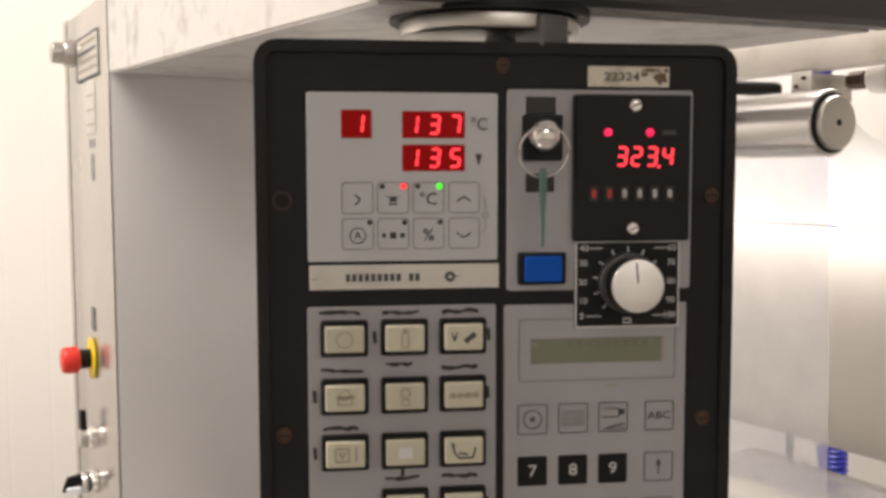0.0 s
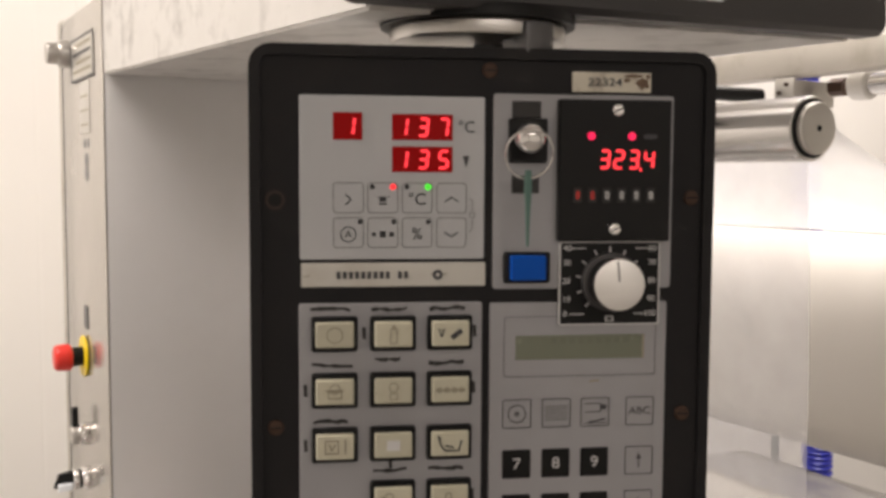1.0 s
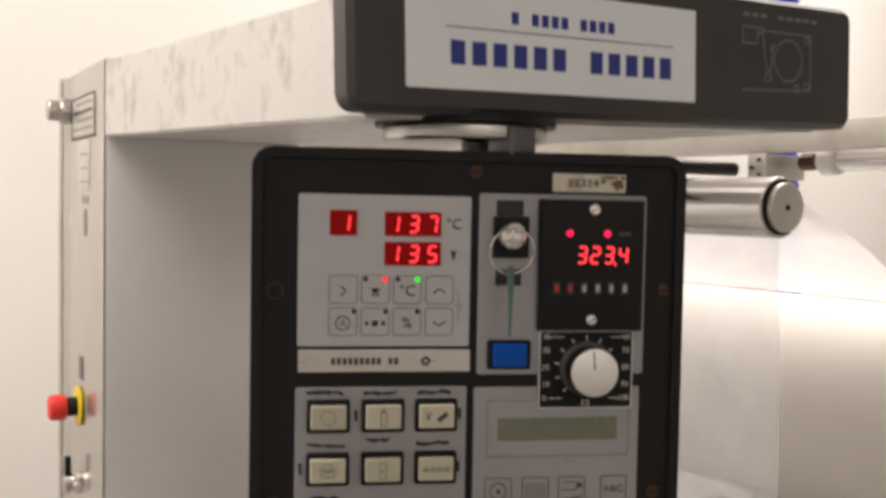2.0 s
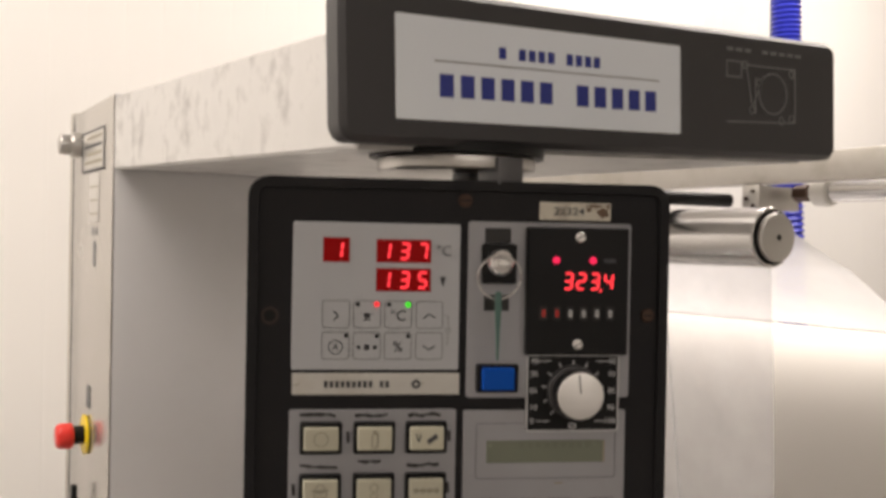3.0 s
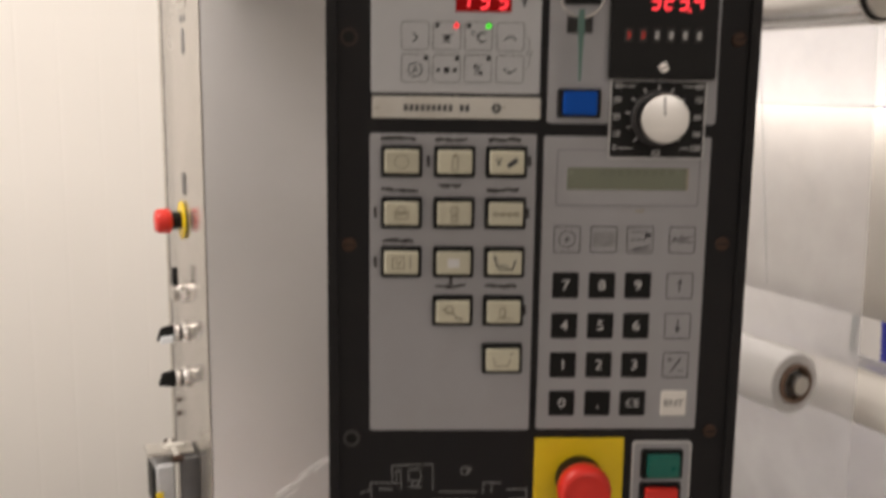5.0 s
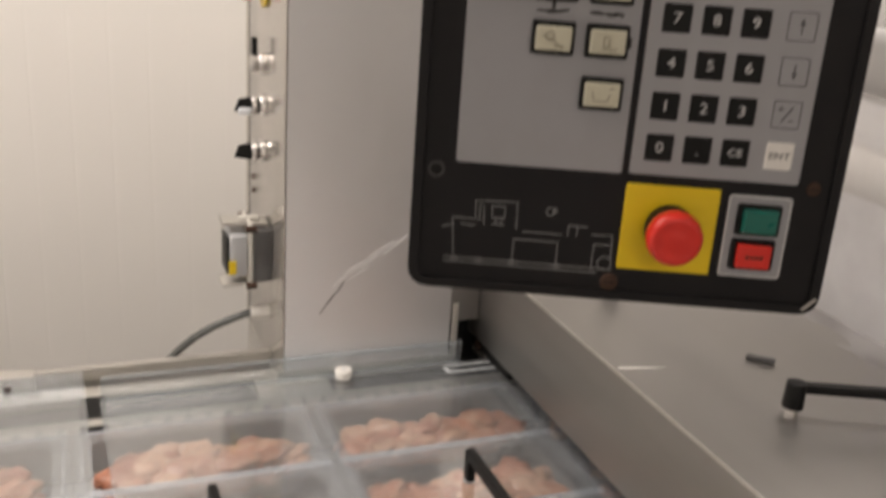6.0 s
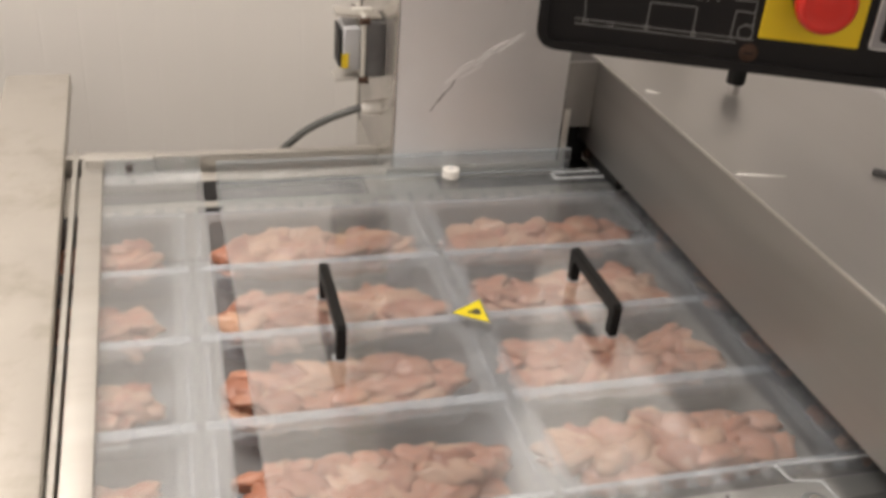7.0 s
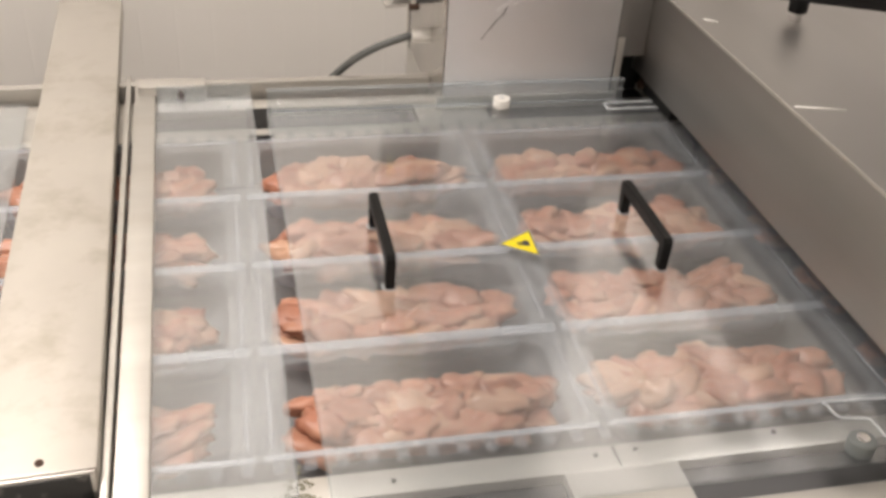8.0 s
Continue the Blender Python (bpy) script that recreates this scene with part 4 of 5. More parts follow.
for yy, zz in ((0.155, 1.730), (0.165, 1.738), (0.156, 1.746)):
    part("bracket_screw", cyl(B(), (0.6005, yy, zz), "x", 0.0020, 0.003, 12), RUST, br)
part("cross_rod", cyl(B(), (0.500, 0.185, 1.736), "x", 0.0075, 0.19, 18), BLACKP, frame_bar, "dark round rod")
part("upright_post", box(B(), 0.600, 0.632, 0.951, 0.985, 0.88, 1.784, 0.002), BLOT, frame_bar)

small_roller = thing("film_roller", pose(0.669, 0.15, 1.746), "slim steel roller with a white end ring", "roller", "film rollers")
part("roller_tube", cyl(B(), (0, -0.22, 0), "y", 0.0105, 0.36, 24), ROLLER, small_roller)
part("end_ring", cyl(B(), (0, -0.034, 0), "y", 0.0155, 0.022, 28, None, 0.004), WHITEP, small_roller, "white plastic end ring")
part("roller_nut", cyl(B(), (0, -0.006, 0), "y", 0.0095, 0.018, 6), RUST, small_roller)

top_roller = thing("film_roller", pose(0.514, 0.054, 1.694), "bright turned steel roller with a flat end cap", "roller", "film rollers")
part("roller_tube", cyl(B(), (0, 0.36, 0), "y", 0.0295, 0.72, 48, None, 0.0015), ROLLER, top_roller)
part("bearing_gap", cyl(B(), (0, -0.0005, 0), "y", 0.0265, 0.002, 40), BLACKP, top_roller)
part("end_cap", cyl(B(), (0, -0.004, 0), "y", 0.0235, 0.007, 40, None, 0.0015), STEELX, top_roller)
part("centre_hole", cyl(B(), (0, -0.0077, 0), "y", 0.0028, 0.001, 16), BLACKP, top_roller)

low_roll = thing("film_roll", pose(0.520, 0.126, 1.251), "small white film roll on a brown core", "film roll")
bm = B()
rings = []
for r, y in ((0.021, 0.0), (0.031, 0.0), (0.0322, 0.0015), (0.0322, 0.55), (0.021, 0.55)):
    rings.append([(r * math.cos(2 * math.pi * i / 40), y, r * math.sin(2 * math.pi * i / 40)) for i in range(40)])
loft(bm, rings, (False, False))
part("film_wrap", bm, WRAP, low_roll)
bm = B()
rings = []
for r, y in ((0.0170, 0.012), (0.0172, -0.004), (0.0208, -0.004), (0.0208, 0.55), (0.0170, 0.55)):
    rings.append([(r * math.cos(2 * math.pi * i / 36), y, r * math.sin(2 * math.pi * i / 36)) for i in range(36)])
loft(bm, rings, (False, False))
part("core_tube", bm, CORE, low_roll, "dark brown core tube")
part("core_plug", cyl(B(), (0.0, 0.010, 0.0), "y", 0.0158, 0.016, 30, None, 0.003), SLOT, low_roll)
part("core_shaft", cyl(B(), (0.0, 0.30, 0.0), "y", 0.010, 0.62, 20), STEEL, low_roll)

reel = thing("film_reel", pose(0.80, -0.06, 1.452), "large white reel of packing film", "film reel")
bm = B()
rings = []
for r, y in ((0.040, 0.0), (0.130, 0.0), (0.1325, 0.002), (0.1325, 0.70), (0.130, 0.702), (0.040, 0.702)):
    rings.append([(r * math.cos(2 * math.pi * i / 96), y, r * math.sin(2 * math.pi * i / 96)) for i in range(96)])
loft(bm, rings, (False, False))
part("film_winding", bm, REEL, reel)
part("reel_core", cyl(B(), (0, 0.351, 0), "y", 0.0395, 0.72, 36), CORE, reel)
part("reel_shaft", cyl(B(), (0, 0.45, 0), "y", 0.016, 1.15, 24), STEEL, reel)

# film from the reel over the top roller and down behind the dancer roll
web = thing("film_web", pose(0, 0, 0), "milky clear film running over the rollers", "film web")


def film(y0, y1, path, n=24, wave=0.003, material=WEBFILM):
    """A sheet whose section in x-z follows the path."""
    bm = B()
    rows = []
    for i in range(n + 1):
        s = i / n * (len(path) - 1)
        k = min(int(s), len(path) - 2)
        (xa, za), (xb, zb) = path[k], path[k + 1]
        f = s - k
        row = []
        for j in range(31):
            y = y0 + (y1 - y0) * j / 30
            row.append(bm.verts.new((xa + (xb - xa) * f + wave * noise.noise(Vector((s * 2, y * 9, 2))), y, za + (zb - za) * f + 0.4 * wave * noise.noise(Vector((s * 2, y * 7, 6))))))
        rows.append(row)
    for a, b in zip(rows, rows[1:]):
        for j in range(30):
            bm.faces.new((a[j], a[j + 1], b[j + 1], b[j]))
    e = part("film_sheet", bm, material, web)
    e.visible_shadow = False


film(0.085, 0.585, [(0.549, 1.695), (0.560, 1.45), (0.564, 1.12)])
film(0.085, 0.585, [(0.535, 1.7205), (0.67, 1.662), (0.81, 1.586)], wave=0.002, material=WEBTOP)
# Thin pale slanted line on the hanging film.
bm = stroke(B(), (0.0, 0.0), (0.035, -0.26), 0.0016, 0.0004, 0.0)
bm.transform(Matrix.Translation((0.546, 0.235, 1.655)) @ Matrix.Rotation(radians(-90), 4, "Z"))
part("film_crease", bm, STREAK, web)

idle = thing("film_roller", pose(0.650, -0.10, 1.266), "white film-wrapped idle roller under the reel", "roller", "film rollers")
part("film_wrap", cyl(B(), (0, 0.36, 0), "y", 0.030, 0.70, 40, None, 0.002), REEL, idle)
part("roller_shaft", cyl(B(), (0, 0.40, 0), "y", 0.010, 1.05, 20), STEEL, idle)

pipe = thing("wall_pipe", pose(0, 0, 0), "thin grey pipe beside the wall", "pipe")
part("pipe_tube", cyl(B(), (1.690, 1.06, 1.2), "z", 0.009, 2.4, 18), CABLEGREY, pipe)

hose = thing("air_hose", pose(0, 0, 0), "ribbed blue air hose hanging beside the wall", "hose")
tube("hose_pipe", [(1.64, 1.02, 2.99), (1.66, 1.0, 2.3), (1.68, 1.0, 1.85), (1.732, 1.0, 1.25), (1.772, 1.0, 0.95), (1.80, 1.02, 0.05)], 0.034, HOSEBLUE, hose, "", 16, 0.014)

# ---------------------------------------------------------------- control panel
PANEL_TURN, BASE = -23.34, 1.286
panel = thing("control_panel", pose(0, 0, BASE, 0, 0, PANEL_TURN), "black framed machine control panel hanging from a swivel", "control panel")


def V(v):
    return v - BASE


def pplate(name, u0, u1, v0, v1, front, material, parent=panel, label="", r=0.002, back=0.002, c=0.0006):
    return part(name, plate(B(), u0, u1, V(v0), V(v1), front, back, r, c), material, parent, label)


def pcyl(name, u, v, r, y0, y1, material, parent=panel, label="", seg=28, bevel=0.0, r2=None):
    return part(name, cyl(B(), (u, (y0 + y1) / 2, V(v)), "y", r, abs(y1 - y0), seg, r2, bevel), material, parent, label)


bm = B()
plate(bm, -0.0285, 0.2500, 0.0, V(1.7245), 0.0, 0.030, 0.013, 0.003)
part("panel_face", bm, BLACK, panel, "black textured front frame")
bm = rim(B(), -0.0285, 0.2500, 0.0, V(1.7245), 0.0065, 0.0028, -0.002, 0.013)
part("frame_rim", bm, BLACK, panel)
# Unseen housing, kept pale so that its reflection lightens the column.
part("panel_box", box(B(), -0.018, 0.244, 0.031, 0.085, 0.012, V(1.714), 0.006), SATIN, panel, "assumed pale steel housing behind the frame, out of view")
for u, v in ((0.1112, 1.7115), (0.2364, 1.637), (-0.0144, 1.5017), (0.2336, 1.5037), (0.1084, 1.2983), (0.2328, 1.373)):
    s = pcyl("rusty_screw", u, v, 0.0060 if v < 1.3 else 0.0046, -0.0016, 0.001, RUST, panel, "", 18, 0.0008)
    part("screw_slot", box(B(), u - 0.0034, u + 0.0034, -0.0019, -0.0014, V(v) - 0.0005, V(v) + 0.0005), BLACKP, s)
for u, v, m in ((-0.014, 1.6351, HOLE), (-0.0133, 1.3681, FRAMEGREY)):
    part("hole_rim", circle_line(B(), (u, V(v)), 0.0048, 0.0018, 0.0008, 0.0), m, panel, "worn rim of an empty screw hole")
    pcyl("hole_floor", u, v, 0.0042, -0.0003, 0.001, BLACKP)
bm = stroke(B(), (0.2395, V(1.2895)), (0.2475, V(1.298)), 0.0022, 0.0034, 0.002)
part("worn_corner", bm, STEEL, panel)

# number tag
tag = pplate("number_tag", 0.161, 0.2097, 1.6998, 1.7118, 0.0008, TAG, panel, "dirty white number label", 0.0006)
rng = random.Random(11)
for u, v, a, b in ((0.2040, 1.7052, 0.0044, 0.0040), (0.1985, 1.7098, 0.0075, 0.0012), (0.1945, 1.7072, 0.0022, 0.0016), (0.2075, 1.7095, 0.0016, 0.0018)):
    ring = []
    for i in range(18):
        t, k = 2 * math.pi * i / 18, rng.uniform(0.6, 1.08)
        ring.append((u + a * k * math.cos(t), V(v) + b * k * math.sin(t)))
    part("label_stain", loft(B(), [[(x, -0.0007, z) for x, z in ring], [(x, -0.0010, z) for x, z in ring]]), STAIN, tag)
letters("tag_number", "22324", 0.181, V(1.7056), 0.0068, 0.0012, PRINT, tag, 0.00005, 1.25)

# temperature unit
temp = pplate("temperature_unit", 0.0, 0.1083, 1.6005, 1.6957, 0.0018, LIGHTGREY, panel, "light grey temperature controller foil", 0.0015)
for (a, b, c, d), digits, us in (((0.0192, 0.0363, 1.6700, 1.6859), "1", (0.0318,)), ((0.0534, 0.0891, 1.6701, 1.6853), "137", (0.0625, 0.0718, 0.0836)), ((0.0534, 0.0891, 1.6515, 1.6665), "135", (0.0625, 0.0718, 0.0836))):
    w = pplate("display_window", a, b, c, d, 0.0024, WINDOW, temp, "dark red lit display window", 0.0006)
    for ch, u in zip(digits, us):
        part("lit_digit", seven(B(), ch, u - (0.003 if ch == "1" else 0), V((c + d) / 2), 0.0098, 0.0029), LED, w)
letters("unit_text", "\u00b0C", 0.0973, V(1.6778), 0.0098, 0.0022, PRINT, temp, 0, 0.95)
bm = B()
q = [(0.0950, 1.6612), (0.0992, 1.6612), (0.0971, 1.6545)]
loft(bm, [[(a, -0.0018, V(b)) for a, b in q], [(a, -0.0022, V(b)) for a, b in q]])
part("down_mark", bm, PRINT, temp)
for row, (v0, v1) in enumerate(((1.6275, 1.6455), (1.6073, 1.6251))):
    for col, u0 in enumerate((0.0190, 0.0391, 0.0592, 0.0796)):
        k = part("foil_key", rim(B(), u0, u0 + 0.0180, V(v0), V(v1), 0.0005, 0.0022, 0.0016, 0.0024), DIMPALE, temp)
        uc, vc = u0 + 0.0090, V((v0 + v1) / 2) - 0.001
        bm = B()
        if (row, col) == (0, 0):
            stroke(bm, (uc - 0.0015, vc + 0.003), (uc + 0.0017, vc), 0.0008, 0.0022, 0.0018)
            stroke(bm, (uc + 0.0017, vc), (uc - 0.0015, vc - 0.003), 0.0008, 0.0022, 0.0018)
        elif (row, col) == (0, 1):
            box(bm, uc - 0.0020, uc + 0.0020, -0.0022, -0.0018, vc - 0.0012, vc + 0.0018)
            box(bm, uc - 0.0024, uc + 0.0024, -0.0022, -0.0018, vc - 0.0030, vc - 0.0020)
            stroke(bm, (uc - 0.0040, vc + 0.0020), (uc - 0.0024, vc + 0.0012), 0.0004, 0.0022, 0.0018)
            stroke(bm, (uc + 0.0040, vc + 0.0020), (uc + 0.0024, vc + 0.0012), 0.0004, 0.0022, 0.0018)
        elif (row, col) == (0, 3) or (row, col) == (1, 3):
            s = 1 if row == 0 else -1
            stroke(bm, (uc - 0.0040, vc - 0.0012 * s), (uc, vc + 0.0016 * s), 0.0008, 0.0022, 0.0018)
            stroke(bm, (uc, vc + 0.0016 * s), (uc + 0.0040, vc - 0.0012 * s), 0.0008, 0.0022, 0.0018)
        elif (row, col) == (1, 0):
            circle_line(bm, (uc, vc), 0.0044, 0.0006, 0.0022, 0.0018)
            letters("key_text", "A", uc, vc, 0.0058, 0.0021, PRINT, temp)
        elif (row, col) == (1, 1):
            for du, r in ((-0.0052, 0.0011), (0, 0.0018), (0.0052, 0.0013)):
                box(bm, uc + du - r, uc + du + r, -0.0022, -0.0018, vc - r, vc + r)
        if bm.verts:
            part("key_symbol", bm, PRINT, temp)
        else:
            bm.free()
            letters("key_text", "\u00b0C" if col == 2 and row == 0 else "%", uc, vc, 0.0098, 0.0021, PRINT, temp)
for u, v in ((0.0420, 1.6430), (0.0622, 1.6430), (0.0348, 1.6226), (0.0546, 1.6226), (0.0748, 1.6226)):
    pcyl("dark_led", u, v, 0.0015, -0.0023, -0.0016, PRINT, temp, "", 12)
pcyl("red_led", 0.0541, 1.6430, 0.0018, -0.0025, -0.0016, LEDRED, temp, "lit red led", 14)
pcyl("green_led", 0.0746, 1.6430, 0.0019, -0.0025, -0.0016, LEDGREEN, temp, "lit green led", 14)
bm = B()
for a, b in (((0.0992, 1.6365), (0.1010, 1.6350)), ((0.1010, 1.6350), (0.1010, 1.6290)), ((0.1010, 1.6240), (0.1010, 1.6180)), ((0.1010, 1.6180), (0.0992, 1.6165))):
    stroke(bm, (a[0], V(a[1])), (b[0], V(b[1])), 0.0004, 0.0021, 0.0017)
circle_line(bm, (0.1010, V(1.6265)), 0.0016, 0.0005, 0.0021, 0.0017, 12)
part("bracket_mark", bm, DIMPALE, temp)

strip = pplate("name_strip", 0.0007, 0.1092, 1.5844, 1.5985, 0.0020, OFFWHITE, panel, "off-white strip with dark lettering bars", 0.0008)
bar_row(0.0205, 0.0636, V(1.5913), 0.0042, 12, (9,), PRINT, strip, "lettering_bar", 0.0024)
circ = circle_line(B(), (0.0806, V(1.5913)), 0.0021, 0.0018, 0.0024, 0.0018, 14)
part("black_dot", circ, PRINT, strip)
for a, b in (((0.0765, 1.5915), (0.0780, 1.5913)), ((0.0835, 1.5915), (0.0860, 1.5918)), ((0.002, 1.5905), (0.0055, 1.5912))):
    part("dirt_speck", stroke(B(), (a[0], V(a[1])), (b[0], V(b[1])), 0.0007, 0.0023, 0.0018), FAINT, strip)

# counter, key switch, blue button, dial on the upper plate
upper = pplate("upper_plate", 0.1135, 0.2240, 1.5822, 1.6982, 0.0016, GREY, panel, "grey mounting plate", 0.0022)
counter = pplate("counter_unit", 0.1520, 0.2207, 1.6111, 1.6950, 0.0075, BLACKP, panel, "black digital counter module", 0.0012, 0.0, 0.0012)
for u, v in ((0.1870, 1.6888), (0.1862, 1.6183)):
    s = pcyl("module_screw", u, v, 0.0038, -0.0100, -0.0074, CHROME, counter, "bright slotted screw", 18, 0.0012)
    part("screw_slot", stroke(B(), (u - 0.003, V(v) - 0.0012), (u + 0.003, V(v) + 0.0012), 0.0007, 0.0102, 0.0098), BLACKP, s)
for u in (0.1712, 0.1960):
    pcyl("signal_lamp", u, 1.6735, 0.0024, -0.0088, -0.0070, LEDHOT, counter, "lit pink-red lamp", 18, 0.0008)
part("lamp_shadow", box(B(), 0.2035, 0.2115, -0.0079, -0.0074, V(1.6722), V(1.6748)), PRINT, counter)
for ch, u in zip("3234", (0.1795, 0.1882, 0.1974, 0.2068)):
    part("lit_digit", seven(B(), ch, u, V(1.6598), 0.0100, 0.0082, 0.08), LED, counter)
part("lit_point", box(B(), 0.2008, 0.2022, -0.0082, -0.0076, V(1.6530), V(1.6548)), LED, counter)
for i in range(6):
    u = 0.1632 + 0.0090 * i
    w = pplate("thumb_wheel", u - 0.0026, u + 0.0026, 1.6340, 1.6430, 0.0082, DARK, counter, "", 0.0005, -0.007, 0.0003)
    part("wheel_mark", rim(B(), u - 0.0011, u + 0.0011, V(1.6361), V(1.6409), 0.0008, 0.0085, 0.0080, 0.0008, 3), RED if i < 2 else PALE, w)
lock = pplate("lock_block", 0.1224, 0.1455, 1.6575, 1.6835, 0.0050, BLACKP, panel, "black key switch block", 0.0012)
pplate("lock_slot", 0.1245, 0.1420, 1.6838, 1.6938, 0.0022, DARK, lock, "", 0.0006)
pplate("lock_slot", 0.1245, 0.1412, 1.6394, 1.6500, 0.0022, DARK, lock, "", 0.0006)
bm = cyl(B(), (0.1330, -0.0100, V(1.6716)), "y", 0.0088, 0.012, 30, None, 0.0015)
res = bmesh.ops.create_uvsphere(bm, u_segments=24, v_segments=12, radius=0.0086, matrix=Matrix.Translation((0.1330, -0.0160, V(1.6716))) @ Matrix.Diagonal((1, 0.6, 1, 1)))
part("lock_barrel", bm, CHROME, lock, "shiny chrome lock barrel")
ringm = B()
R, r = 0.0140, 0.0008
rings = []
for i in range(36):
    t = 2 * math.pi * i / 36
    c = Vector((0.1310 + R * math.cos(t), -0.0200 - 0.004 * math.sin(t), V(1.6622) + R * math.sin(t)))
    d = Vector((math.cos(t), 0, math.sin(t)))
    rings.append([c + d * r * math.cos(2 * math.pi * j / 8) + Vector((0, 1, 0)) * r * math.sin(2 * math.pi * j / 8) for j in range(8)])
loft(ringm, rings + [rings[0]], (False, False))
bmesh.ops.remove_doubles(ringm, verts=ringm.verts[:], dist=1e-6)
part("key_ring", ringm, CHROME, lock, "thin steel key ring")
bm = B()
prof = [(-0.0026, 0.0), (0.0026, 0.0), (0.0030, -0.012), (0.0018, -0.024), (0.0008, -0.044), (-0.0008, -0.044), (-0.0018, -0.024), (-0.0030, -0.012)]
loft(bm, [[(0.1308 + a * 0.65, -0.0170, V(1.6530) + b) for a, b in prof], [(0.1308 + a * 0.75, -0.0185, V(1.6530) + b) for a, b in prof], [(0.1308 + a * 0.65, -0.0200, V(1.6530) + b) for a, b in prof]])
part("key_strap", bm, KEYGREEN, lock, "worn green plastic tag on the key")


def push_button(u, v, w, h, cw, ch, material, label, front=0.0085, dark=BLACKP):
    b = pplate("push_button", u - w / 2, u + w / 2, v - h / 2, v + h / 2, 0.0055, dark, panel, label, 0.0016, 0.0, 0.0012)
    bm = plate(B(), u - cw / 2, u + cw / 2, V(v) - ch / 2, V(v) + ch / 2, front, -0.004, 0.0012, 0.0012)
    cap = part("button_cap", bm, material, b)
    return b, cap


push_button(0.1340, 1.5953, 0.0280, 0.0185, 0.0215, 0.0148, BLUE, "square blue push button", 0.009)

dial = pplate("dial_plate", 0.1538, 0.2166, 1.5600, 1.6108, 0.0030, BLACKP, panel, "black dial plate with pale scale", 0.0015)
part("dial_rim", rim(B(), 0.1538, 0.2166, V(1.5600), V(1.6108), 0.0009, 0.0034, 0.0, 0.0018), PALE, dial)
KU, KV = 0.1853, 1.5864
for i in range(11):
    t = radians(225 - 27 * i)
    r0, r1 = 0.0180, 0.0212
    stroke_bm = stroke(B(), (KU + r0 * math.cos(t), V(KV) + r0 * math.sin(t)), (KU + r1 * math.cos(t), V(KV) + r1 * math.sin(t)), 0.0009, 0.0034, 0.0028)
    part("scale_tick", stroke_bm, PALE, dial)
for txt, u, v in (("0", 0.1578, 1.5668), ("10", 0.1585, 1.5758), ("20", 0.1582, 1.5868), ("30", 0.1585, 1.5978), ("40", 0.1590, 1.6066), ("60", 0.2118, 1.6066), ("70", 0.2116, 1.5978), ("80", 0.2116, 1.5868), ("90", 0.2113, 1.5758), ("100", 0.2108, 1.5668)):
    letters("scale_number", txt, u, V(v), 0.0052, 0.0032, PALE, dial)
for a, b in (((0.1605, 1.5668), (0.1695, 1.5668)), ((0.1615, 1.6066), (0.1700, 1.6066)), ((0.2090, 1.6066), (0.2010, 1.6066)), ((0.2075, 1.5668), (0.2005, 1.5668))):
    part("scale_line", stroke(B(), (a[0], V(a[1])), (b[0], V(b[1])), 0.0006, 0.0034, 0.0028), PALE, dial)
part("dial_mark", rim(B(), 0.1828, 0.1878, V(1.5622), V(1.5655), 0.0007, 0.0034, 0.0028, 0.0004), PALE, dial)
pcyl("knob_skirt", KU, KV, 0.0178, -0.0075, -0.002, FRAMEGREY, dial, "dark grey knob skirt", 36, 0.0012)
kn = pcyl("dial_knob", KU, KV, 0.0150, -0.0220, -0.0075, BLACKP, dial, "", 36, 0.001)
pcyl("knob_face", KU, KV, 0.0153, -0.0232, -0.0195, SPUN, kn, "spun aluminium knob face", 40, 0.0008)
part("knob_mark", stroke(B(), (KU - 0.0003, V(KV) + 0.002), (KU - 0.0014, V(KV) + 0.0135), 0.0007, 0.0236, 0.0230), BLACKP, kn)

